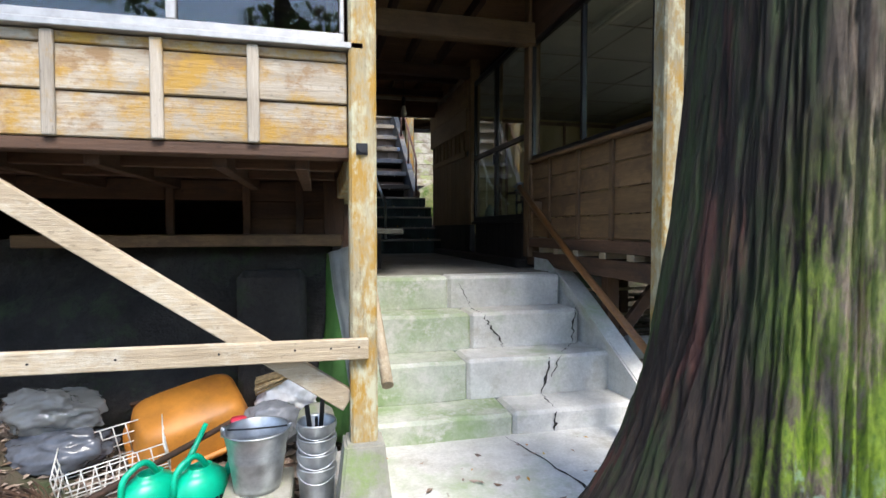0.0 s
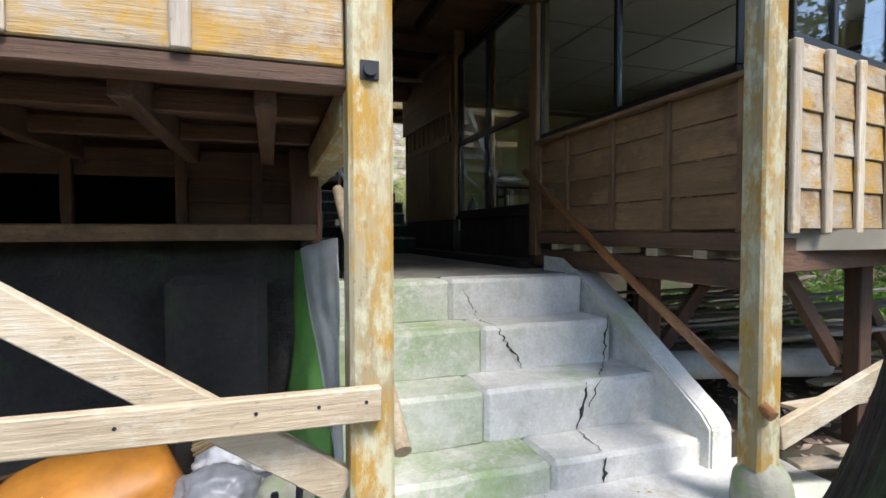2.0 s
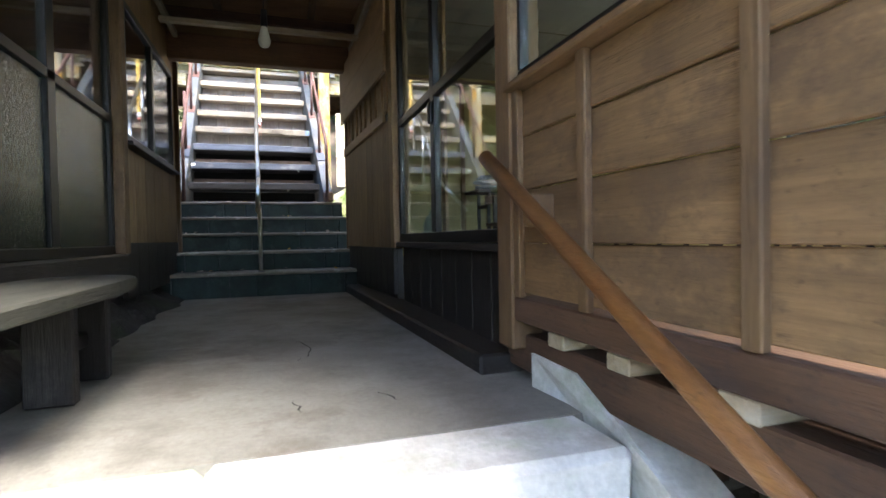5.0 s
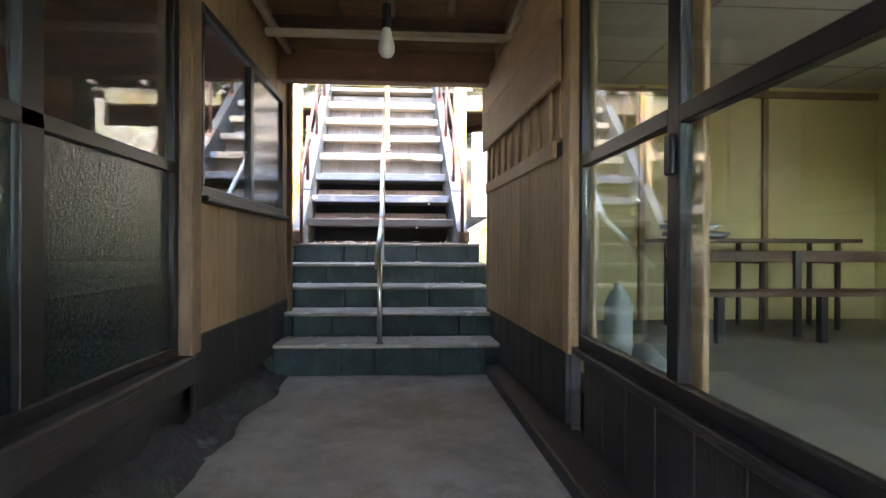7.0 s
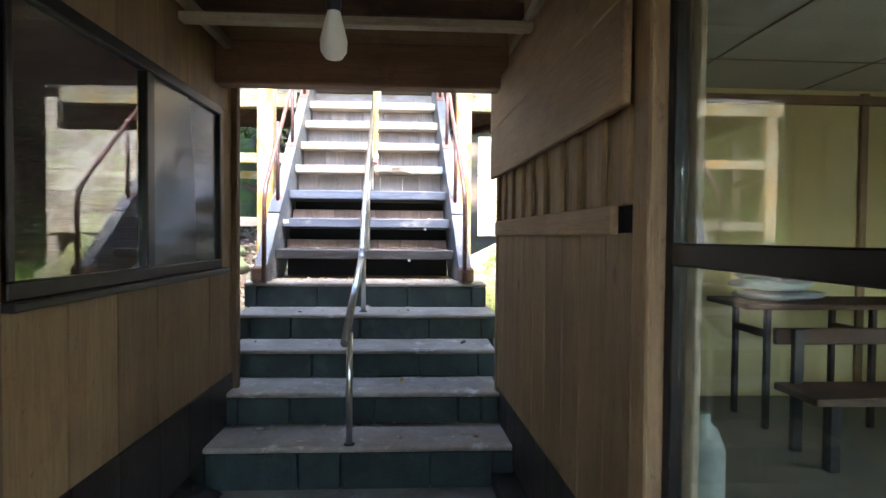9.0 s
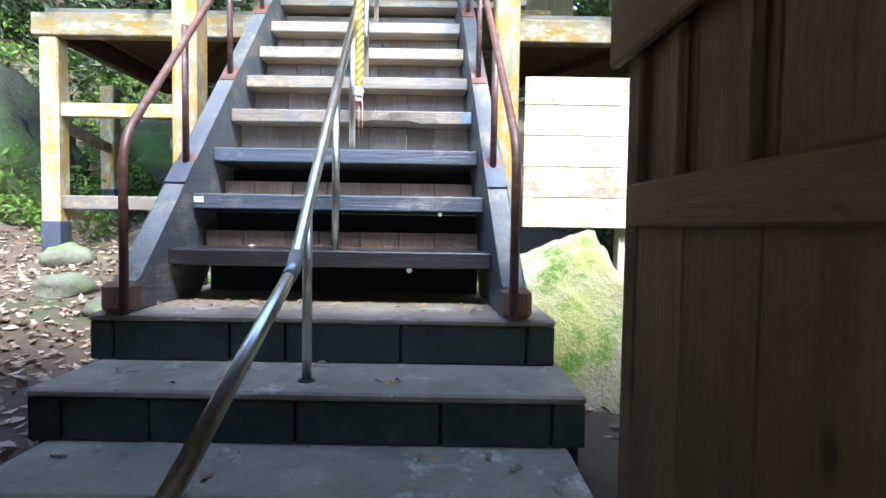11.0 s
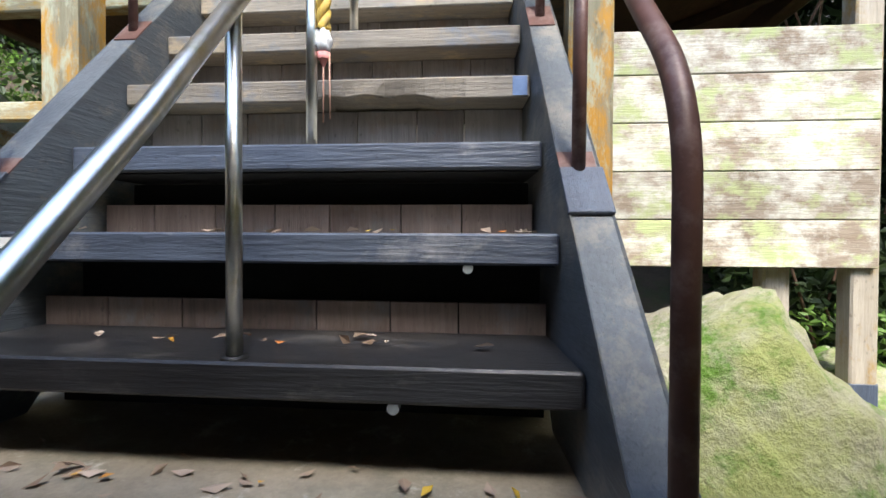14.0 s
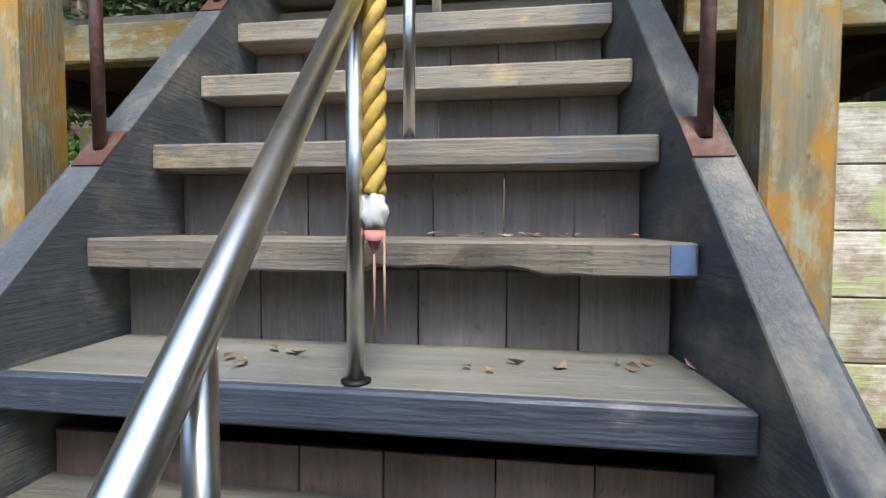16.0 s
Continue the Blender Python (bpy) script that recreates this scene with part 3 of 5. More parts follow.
for y in (3.75, 4.1, 4.5, 4.85, 5.15):
    part("joist_end", B(XR - 0.01, XR + 0.3, y, y + 0.09, 0.152, 0.198, 0.004), w_new("x"), wall_r)
# front boards
for z0, z1 in ((0.30, 0.48), (0.48, 0.65), (0.65, 0.83), (0.83, 1.01), (1.01, 1.13)):
    bm = strut((4.5, 3.425, (z0 + z1) / 2), (8.1, 4.145, (z0 + z1) / 2), 0.022, z1 - z0 - 0.003, 0.004)
    part("plank", lapped(bm, (z0 + z1) / 2, 0, -0.007), w_fascia("x"), wall_r, "weathered plank with yellow lichen")
for x in (4.50, 4.78, 5.08, 5.4, 5.75, 6.1, 6.5):
    y = 3.425 + (x - 4.5) * 0.2 - 0.03
    part("batten", B(x - 0.025, x + 0.025, y - 0.012, y + 0.012, 0.28, 1.12, 0.005), w_batten("z"), wall_r)
part("corner_post", B(4.33, 4.46, 3.4, 3.52, -0.78, 3.0, 0.012), w_gold("z"), wall_r, "squared post with yellow lichen")
part("post_pad", lump((4.42, 3.46, -0.9), (0.13, 0.13, 0.2), 4, 0.1, 3), M_PAD, wall_r, "mossy concrete pad")
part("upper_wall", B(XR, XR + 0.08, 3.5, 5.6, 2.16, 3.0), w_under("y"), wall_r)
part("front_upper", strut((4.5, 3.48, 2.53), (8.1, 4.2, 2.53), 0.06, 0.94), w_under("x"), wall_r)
part("gable_end", B(7.75, 7.85, 3.5, 4.2, 0.3, 3.0), M_CREAM, wall_r)
part("end_wall", B(7.75, 7.85, 7.2, 9.44, 0.3, 3.0), M_CREAM, wall_r)
part("end_wall_low", B(7.75, 7.85, 4.2, 7.2, 0.3, 1.0), M_CREAM, wall_r)
part("end_wall_top", B(7.75, 7.85, 4.2, 7.2, 2.1, 3.0), M_CREAM, wall_r)
part("rear_wall", B(4.46, 7.85, 9.44, 9.5, 0.3, 3.0), M_CREAM, wall_r, "cream plastered wall")
part("room_floor", B(4.5, 7.8, 3.5, 9.44, 0.2, 0.3), M_ROOMF, wall_r)
for x in (5.6, 6.7):
    part("wall_strip", B(x, x + 0.05, 9.415, 9.439, 0.3, 2.3, 0.003), w_inner("z"), wall_r)
part("picture_rail", B(4.5, 7.75, 9.41, 9.439, 2.22, 2.28, 0.003), w_inner("x"), wall_r)
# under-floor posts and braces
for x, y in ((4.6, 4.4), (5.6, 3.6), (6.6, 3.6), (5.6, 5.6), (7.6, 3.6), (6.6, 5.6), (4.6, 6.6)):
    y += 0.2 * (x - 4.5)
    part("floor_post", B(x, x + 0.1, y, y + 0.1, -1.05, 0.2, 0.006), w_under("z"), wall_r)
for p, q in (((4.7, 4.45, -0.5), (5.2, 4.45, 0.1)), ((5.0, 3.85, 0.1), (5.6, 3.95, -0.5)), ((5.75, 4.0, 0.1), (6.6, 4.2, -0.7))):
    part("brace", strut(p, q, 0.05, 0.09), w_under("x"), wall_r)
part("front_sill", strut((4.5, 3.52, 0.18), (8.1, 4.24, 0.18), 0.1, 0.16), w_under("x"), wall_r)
part("low_rail", strut((4.46, 3.42, -0.62), (5.3, 3.5, -0.42), 0.04, 0.12), w_new("x"), wall_r)
ceiling_r = tagged(mesh("ceiling_room", B(4.47, 7.75, 3.5, 9.44, 2.32, 2.36), M_CEILW), "pale board ceiling with thin joints", "ceiling", kind="structure")
for y in (4.4, 5.3, 6.2, 7.1, 8.0, 8.9):
    part("joint_strip", B(4.5, 7.75, y, y + 0.008, 2.314, 2.319), M_TREAD, ceiling_r)
for x in (5.4, 6.3, 7.2):
    part("joint_strip", B(x, x + 0.008, 3.5, 9.44, 2.314, 2.319), M_TREAD, ceiling_r)
# slope of low handrail on this side
hr = thing("handrail_wood", (4.31, 3.4, -0.5), "round reddish-brown wooden handrail beside the steps", "handrail")
part("rail", tube([(4.36, 3.36, -0.5), (4.31, 4.4, 0.11), (4.29, 5.5, 0.77)], 0.026, 14), w_rail("y"), hr)
part("bracket", B(4.3, 4.39, 5.2, 5.24, 0.52, 0.62, 0.006), w_tan("z"), hr)


def sash(name, x0, x1, y0, y1, z0, z1, label, mullions=(), bars=(), fr=M_FRAME, gl=M_GLASS, w=0.04, rail=0.05, along="y", low=None, glasses=()):
    """A glazed window in a frame; mullions: cuts along its length, bars: cross rails (from, to, height)."""
    ob = thing(name, ((x0 + x1) / 2, (y0 + y1) / 2, z0), label, "window", kind="structure")
    a, b = (y0, y1) if along == "y" else (x0, x1)
    def piece(nm, p, q, za, zb, m=fr, thin=0.0):
        if along == "y":
            bm = B(x0 + thin, x1 - thin, p, q, za, zb, 0.0 if thin else 0.004)
        else:
            bm = B(p, q, y0 + thin, y1 - thin, za, zb, 0.0 if thin else 0.004)
        return part(nm, bm, m, ob)
    piece("bottom_frame", a, b, z0, z0 + rail)
    piece("top_frame", a, b, z1 - rail, z1)
    cuts = [a, *mullions, b]
    for i, c in enumerate(cuts):
        piece("stile", max(a, c - w / 2) if i else a, min(b, c + w / 2) if i < len(cuts) - 1 else b, z0 + rail + 0.001, z1 - rail - 0.001)
    for p, q, z in bars:
        piece("cross_rail", p, q, z, z + rail)
    mid = (x1 - x0) / 2 - 0.003 if along == "y" else (y1 - y0) / 2 - 0.003
    for i, (p, q) in enumerate(zip(cuts, cuts[1:])):
        g1 = glasses[i] if glasses else gl
        zb = bars[0][2] if low else z0
        if low:
            piece("pane", p + w * 0.6, q - w * 0.6, z0 + rail, zb, low, mid).visible_shadow = False
        piece("pane", p + w * 0.6, q - w * 0.6, zb + rail, z1 - rail, g1, mid).visible_shadow = False
    return ob


sash("window_side", XR + 0.005, XR + 0.045, 3.6, 5.46, 1.013, 2.15, "dark-framed sliding window of the hall", (4.5,))
wf = sash("window_front", 4.52, 7.7, 3.765, 3.8, 1.131, 2.05, "dark-framed window reflecting green trees", (4.9, 5.5, 6.1, 6.9), along="x")
wf.rotation_euler.z = math.atan(0.2)
# Area lamp added outside the unseen end window to brighten the hall.
hall_light = new("window_daylight", bpy.data.lights.new("window_daylight", "AREA"))
hall_light.data.shape, hall_light.data.size, hall_light.data.size_y, hall_light.data.energy = "RECTANGLE", 2.9, 1.0, 1.4
hall_light.matrix_world = look((7.9, 5.7, 1.55), (4.0, 5.7, 1.2))
# Unseen window, added as the opening for the fill lamp.
sash("window_end", 7.78, 7.82, 4.2, 7.2, 1.0, 2.1, "plain unseen far window, added to let light into the hall", (5.2, 6.2))
# passage part of the right side
pr = thing("wall_passage_right", (4.4, 7, 0), "plank wall and dark base of the passage", "wall", kind="structure")
part("corner_post", B(4.36, 4.48, 5.45, 5.57, 0.1, 2.6, 0.006), w_tan("z"), pr)
part("end_post", B(4.365, 4.49, 7.40, 7.5, 0.43, 2.6, 0.006), w_inner("z"), pr)
x = 5.575
while x < 7.38:
    part("base_plank", B(4.43, 4.452, x, x + 0.222, 0.02, 0.435, 0.003), w_dark("z"), pr)
    x += 0.226
part("base_sill", B(4.38, 4.47, 5.57, 7.40, 0.436, 0.47, 0.004), w_dark("y"), pr)
# Dark strip added over the floor's edge, standing in for its dark soiled border.
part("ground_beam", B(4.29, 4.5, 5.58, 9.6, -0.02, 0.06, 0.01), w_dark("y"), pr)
x, ws = 7.505, (0.2, 0.24, 0.21, 0.25, 0.22, 0.2, 0.24, 0.23, 0.22, 0.215)
for w in ws:
    if x + w < 9.52:
        part("plank", B(4.37, 4.39, x, x + w - 0.003, 0.43, 1.35, 0.003), w_inner("z"), pr)
        part("upper_plank", B(4.385, 4.4, x, x + w - 0.003, 1.43, 2.6, 0.003), w_inner("z"), pr)
        part("slat", B(4.365, 4.384, x + 0.03, x + 0.07, 1.43, 1.7, 0.003), w_inner("z"), pr)
        part("base_plank", B(4.385, 4.41, x, x + w - 0.003, 0.09, 0.43, 0.003), w_dark("z"), pr)
    x += w
part("strip", B(4.345, 4.369, 7.6, 9.5, 1.345, 1.43, 0.005), w_inner("y"), pr)
part("overlap_board", B(4.335, 4.36, 7.5, 9.61, 1.69, 1.98, 0.005), w_inner("y"), pr, "wide overlapping board")
part("overlap_board", B(4.34, 4.362, 7.5, 9.65, 1.984, 2.25, 0.005), w_inner("y"), pr, "wide overlapping board")
part("gable_post", B(4.365, 4.47, 9.5, 9.57, 0.1, 2.6, 0.006), w_tan("z"), pr)
part("backing", B(4.41, 4.455, 7.5, 9.5, 0.0, 2.6), w_dark("z"), pr)
part("inner_stile", B(4.455, 4.475, 6.48, 6.54, 0.48, 2.3, 0.004), w_inner("z"), pr, "pale inner stile")
part("inner_stile", B(4.455, 4.475, 7.34, 7.38, 0.48, 2.3, 0.004), w_new("z"), pr, "pale inner stile")
part("latch", B(4.39, 4.41, 6.54, 6.58, 1.12, 1.24, 0.006), M_IRON, pr)
def skew_passage(co):
    """The rear wall runs in towards the steps and ends short of them."""
    if co.y < 7.45:
        return co
    y = 7.45 + (co.y - 7.45) * 0.87
    return Vector((co.x - 0.0516 * (y - 7.45), y, co.z))


warp(pr, skew_passage)
sash("window_passage", 4.41, 4.45, 5.57, 7.40, 0.471, 2.3, "tall dark-framed sliding sashes with a cross rail", (6.56,), ((5.6, 6.53, 1.265), (6.59, 7.37, 1.27)), w=0.07, rail=0.055)

# ---- left building ----
wl = thing("wall_left", (1.5, 3.1, 0.7), "raised timber hall clad in weathered boards with yellow lichen", "wall", kind="structure")
YL = 3.14
for z0, z1 in ((0.73, 0.912), (0.914, 1.095), (1.097, 1.145)):
    part("plank", lapped(B(-4.0, 2.53, YL, YL + 0.022, z0, z1 - 0.002, 0.005), (z0 + z1) / 2, 0, -0.006), w_fascia("x"), wl)
for x in (1.385, 1.77, 2.14, 1.03, 0.66, 0.28, -0.1):
    part("batten", B(x - 0.024, x + 0.024, YL - 0.022, YL - 0.001, 0.73, 1.14, 0.005), w_batten("z"), wl)
part("sill", B(-4.0, 2.6, YL - 0.04, YL + 0.06, 1.146, 1.175, 0.004), M_ALU, wl, "dull aluminium sill")
part("lower_sill", B(-4.0, 2.56, YL + 0.0, YL + 0.1, 0.675, 0.728, 0.006), w_under("x"), wl)
part("corner_post", B(2.535, 2.655, YL - 0.04, YL + 0.08, -0.6, 3.1, 0.012), w_gold("z"), wl, "squared corner post with yellow lichen")
part("bolt", tube([(2.59, YL - 0.06, 0.715), (2.59, YL - 0.03, 0.715)], 0.018, 10), M_IRON, wl, "rusty bolt head")
part("bolt_plate", B(2.565, 2.615, YL - 0.046, YL - 0.041, 0.69, 0.74, 0.001), M_IRON, wl)
pad = bmesh.new()
bmesh.ops.create_cone(pad, cap_ends=True, segments=4, radius1=0.19, radius2=0.125, depth=0.42, matrix=Matrix.Translation((2.595, YL + 0.02, -0.8)) @ Matrix.Rotation(radians(45), 4, "Z"))
bmesh.ops.bevel(pad, geom=list(pad.edges), offset=0.012, segments=2, affect="EDGES")
part("post_pad", pad, M_PAD, wl, "mossy concrete pad")
part("side_wall", B(2.6, 2.63, 3.23, 5.4, 0.72, 3.0), w_under("y"), wl)
part("side_beam", B(2.53, 2.66, 3.23, 5.4, 0.58, 0.72, 0.01), w_gold("y"), wl)
part("back_post", B(2.44, 2.58, 4.52, 4.66, 0.28, 0.72, 0.006), w_under("z"), wl)
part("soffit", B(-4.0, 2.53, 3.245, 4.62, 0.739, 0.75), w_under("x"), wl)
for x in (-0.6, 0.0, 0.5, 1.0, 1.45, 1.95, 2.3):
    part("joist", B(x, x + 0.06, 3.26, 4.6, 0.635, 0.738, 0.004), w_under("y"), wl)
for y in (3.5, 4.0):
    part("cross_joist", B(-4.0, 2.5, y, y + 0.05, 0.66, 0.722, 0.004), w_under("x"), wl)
for z0, z1 in ((0.30, 0.44), (0.442, 0.56), (0.562, 0.70)):
    part("rear_plank", B(1.95 if z0 < 0.5 else 0.4, 2.46, 4.6, 4.625, z0, z1, 0.004), w_under("x"), wl)
for x in (1.42, 1.9, 2.25):
    part("rear_stud", B(x, x + 0.05, 4.56, 4.6, 0.3, 0.7, 0.004), w_under("z"), wl)
part("shelf_beam", B(0.6, 2.56, 4.42, 4.54, 0.25, 0.33, 0.008), w_tan("x"), wl)
part("hall_floor", B(-4.0, 2.55, 3.24, 9.3, 0.751, 0.8), w_under("x"), wl)
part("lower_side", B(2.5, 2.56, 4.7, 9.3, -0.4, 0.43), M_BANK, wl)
part("far_wall", B(-4.05, -4.0, 3.04, 9.3, 0.2, 3.0), w_under("y"), wl)
part("rear_wall", B(-4.0, 2.6, 9.25, 9.33, 0.2, 3.0), w_under("x"), wl)
part("upper_front", B(-4.0, 2.53, YL, YL + 0.06, 1.95, 3.0), w_fascia("x"), wl)
fence = thing("wooden_barrier", (2.0, 2.98, -0.97), "pale new-timber barrier of a rail and diagonal brace", "barrier")
part("rail", strut((-0.9, YL - 0.06, -0.13), (2.612, YL - 0.06, -0.16), 0.035, 0.09), w_new("x"), fence, "pale planed rail")
part("brace", strut((0.6, YL + 0.02, 0.915), (2.53, YL + 0.02, -0.415), 0.04, 0.098), w_new("x"), fence, "pale diagonal plank")
for x in (1.32, 1.62, 2.0, 2.3, 2.45, 2.57):
    part("nail", tube([(x, YL - 0.08, -0.15), (x, YL - 0.075, -0.15)], 0.005, 8), M_IRON, fence)
sash("window_left", -3.9, 2.52, YL + 0.01, YL + 0.045, 1.176, 1.95, "grey-framed window reflecting trees", (-1.4, -0.2, 0.9, 1.82), fr=M_ALU, along="x")
# passage part of the left side
pl = thing("wall_passage_left", (2.65, 7, 0), "plank wall of the passage with dark base", "wall", kind="structure")
part("threshold", B(2.52, 2.7, 5.5, 7.5, 0.3, 0.43, 0.01), w_dark("y"), pl)
part("base_board", B(2.56, 2.6, 5.2, 9.3, -0.02, 0.3), w_dark("y"), pl)
part("door_post", B(2.58, 2.7, 7.45, 7.55, 0.43, 2.6, 0.006), w_tan("z"), pl)
part("front_post", B(2.54, 2.68, 5.42, 5.54, 0.0, 2.6, 0.006), w_under("z"), pl)
part("lintel", B(2.56, 2.68, 5.5, 7.46, 2.2, 2.6, 0.006), w_under("y"), pl)
x = 7.56
for w in (0.3, 0.28, 0.3, 0.3, 0.26, 0.3, 0.2):
    x1 = min(x + w, 9.37)
    if x1 - x > 0.05:
        part("plank", B(2.64, 2.665, x, x1 - 0.003, 0.50, 1.12, 0.003), w_inner("z"), pl)
        part("plank", B(2.64, 2.665, x, x1 - 0.003, 2.06, 2.6, 0.003), w_inner("z"), pl)
        part("base_plank", B(2.645, 2.672, x, x1 - 0.003, 0.14, 0.498, 0.003), w_dark("z"), pl)
    x = x1
part("plank", B(2.64, 2.665, 7.551, 7.579, 1.121, 2.06, 0.003), w_inner("z"), pl)
part("plank", B(2.64, 2.665, 9.12, 9.37, 1.121, 2.06, 0.003), w_inner("z"), pl)
part("ledge", B(2.63, 2.73, 7.55, 9.15, 1.122, 1.148, 0.004), M_FRAME, pl)
part("end_post", B(2.6, 2.7, 9.335, 9.39, 0.1, 2.6, 0.006), w_tan("z"), pl)
sash("window_hatch", 2.645, 2.69, 7.58, 9.12, 1.149, 2.055, "dark-framed sliding window with clear and cloudy panes", (8.34,), glasses=(M_GLASS, M_CLOUDY), w=0.06)
sash("door_sliding", 2.60, 2.64, 5.54, 7.45, 0.43, 2.2, "sliding doors, rippled glass below a rail and clear above", (6.57,), ((5.56, 7.43, 1.23),), gl=M_GLASS, low=M_FROST, w=0.09, rail=0.05)

# ---- ceiling of the passage and roofs ----
cl = bmesh.new()
y = 3.85
while y < 9.3:
    box(cl, 2.5, 4.7, y, y + 0.296, 2.62, 2.64)
    y += 0.3
tagged(mesh("ceiling_passage", cl, wood("x", (0.46, 0.27, 0.14), (0.32, 0.18, 0.09), (0.2, 0.11, 0.06), 0.35)), "bare timber board ceiling", "ceiling", kind="structure")
tr_ = thing("trim", (3.5, 7, 2.5), "rough timber beams and rafters of the passage", "beam", kind="structure")
part("beam", B(2.6, 4.45, 5.38, 5.52, 2.1, 2.3, 0.01), w_tan("x"), tr_, "heavy knotted cross beam")
part("beam", B(2.6, 4.45, 9.08, 9.2, 2.18, 2.42, 0.01), wood("x", (0.34, 0.18, 0.095), (0.22, 0.115, 0.06), (0.15, 0.08, 0.05), 0.35), tr_)
part("plank", B(2.6, 4.45, 9.1, 9.14, 2.42, 2.62, 0.0), w_inner("x"), tr_)
part("beam", B(2.6, 4.45, 7.42, 7.54, 2.36, 2.5, 0.01), w_under("x"), tr_)
part("strip", B(2.7, 4.36, 8.56, 8.62, 2.31, 2.35, 0.004), w_new("x"), tr_, "pale thin batten")
for x in (2.72, 4.30):
    part("strip", B(x, x + 0.04, 7.6, 9.07, 2.36, 2.41, 0.004), w_new("y"), tr_, "pale thin batten")
for x in (3.1, 3.5, 3.9):
    part("rafter", B(x, x + 0.05, 7.6, 9.08, 2.52, 2.62, 0.004), w_tan("y"), tr_)
    part("rafter", B(x, x + 0.06, 5.53, 7.4, 2.5, 2.62, 0.004), w_under("y"), tr_)
for y in (8.0, 8.75):
    part("purlin", B(2.68, 4.38, y, y + 0.07, 2.44, 2.52, 0.004), w_under("x"), tr_)
for x0, x1, y0 in ((-4.3, 2.66, 2.85), (4.36, 8.5, 3.2), (2.66, 4.36, 3.8)):
    tagged(mesh("roof", B(x0, x1, y0, 9.5, 3.0 if y0 < 3.5 else 2.7, 3.1 if y0 < 3.5 else 2.8), w_under("x")), "plain low timber roof over the halls", "roof", kind="structure")
lamp = thing("hanging_bulb", (3.53, 7.75, 1.9), "milky bare bulb in a socket hanging from the ceiling", "lamp")
part("cord", tube([(3.53, 7.75, 2.62), (3.53, 7.75, 2.1)], 0.003, 8), M_IRON, lamp)
part("socket", lathe([(0.0, 0.12), (0.022, 0.12), (0.024, 0.02), (0.02, 0.0)], 16, (3.53, 7.75, 2.02)), M_IRON, lamp)
part("bulb", lathe([(0.02, 0.14), (0.028, 0.11), (0.042, 0.05), (0.04, 0.02), (0.026, 0.0), (0.0, -0.006)], 20, (3.53, 7.75, 1.88)), M_LAMP, lamp, "milky glass bulb")
tube_l = thing("fluorescent_lamp", (5.3, 4.6, 2.3), "white fluorescent fitting on the hall ceiling", "lamp")
part("housing", B(4.95, 5.02, 4.2, 5.4, 2.27, 2.31, 0.006), M_CEILW, tube_l)
part("tube", tube([(4.985, 4.22, 2.25), (4.985, 5.38, 2.25)], 0.016, 10), M_LAMP, tube_l)

# ---- wooden stair to the shrine ----
st = thing("wooden_stair", (3.34, 10.5, 0.96), "steep weathered timber stair, lower steps tarred blue-black", "stair", kind="structure")
TY = [10.62 + 0.2555 * i for i in range(8)]
TZ = [1.217 + 0.2757 * i for i in range(8)]
XL, XRR = 2.60, 4.085
for i in range(7):
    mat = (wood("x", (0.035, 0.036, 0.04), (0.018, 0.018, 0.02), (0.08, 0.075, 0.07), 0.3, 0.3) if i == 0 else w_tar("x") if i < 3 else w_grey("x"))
    dusty = i in (1, 2)
    bm = B(XL + 0.005, XRR - 0.005, TY[i] + (0.032 if dusty else 0), TY[i] + 0.40, TZ[i] - 0.078, TZ[i], 0.006)
    if dusty:
        part("nosing", B(XL + 0.005, XRR - 0.005, TY[i], TY[i] + 0.031, TZ[i] - 0.079, TZ[i] + 0.001, 0.006), mat, st, "tarred blue-black nosing")
        mat = wood("x", (0.27, 0.265, 0.23), (0.17, 0.165, 0.145), (0.13, 0.15, 0.18), 0.3, 0.7)
    if i == 3:
        bmesh.ops.subdivide_edges(bm, edges=[e for e in bm.edges if e.calc_length() > 1], cuts=40, use_grid_fill=True)
        for v in bm.verts:
            if v.co.z < TZ[i] - 0.06 and v.co.y < TY[i] + 0.02 and 3.35 < v.co.x < 3.85:
                v.co.y += 0.03 * max(0, noise.noise((v.co.x * 9, 3, 1)) + 0.35)
                v.co.z += 0.03 * max(0, noise.noise((v.co.x * 7, 8, 1)) + 0.4)
    part("tread", bm, mat, st, "wet blackened tread" if i == 0 else "weathered grey tread")
    x = XL + 0.01
    k = 0
    while x < XRR - 0.03:
        w = (0.2, 0.23, 0.18, 0.22, 0.21, 0.19, 0.24)[(k + i * 2) % 7]
        x1 = min(x + w, XRR - 0.006)
        if i < 6:
            # Lowest two risers end at the shadow line, in lighter wood for being lit.
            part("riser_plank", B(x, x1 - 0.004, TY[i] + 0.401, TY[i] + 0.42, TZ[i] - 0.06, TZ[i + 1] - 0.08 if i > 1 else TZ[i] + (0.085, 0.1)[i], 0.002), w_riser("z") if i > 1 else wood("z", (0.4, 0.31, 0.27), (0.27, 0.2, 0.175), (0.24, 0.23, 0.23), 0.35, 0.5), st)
        x, k = x1, k + 1
part("top_riser", B(XL, XRR, TY[6] + 0.401, TY[6] + 0.43, TZ[6] - 0.05, TZ[7] - 0.08), w_riser("x"), st)


# Added black boards stand in for the shadow below the next tread.
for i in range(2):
    part("void_board", B(XL + 0.001, XRR - 0.001, TY[i] + 0.56, TY[i] + 0.575, TZ[i] - 0.03, TZ[i + 1] - 0.09), M_BLACK, st, "black board standing in for the shadow above the riser")
# Added black board; the shade in the open gap below the first tread.
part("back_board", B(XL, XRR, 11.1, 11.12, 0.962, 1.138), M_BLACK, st)
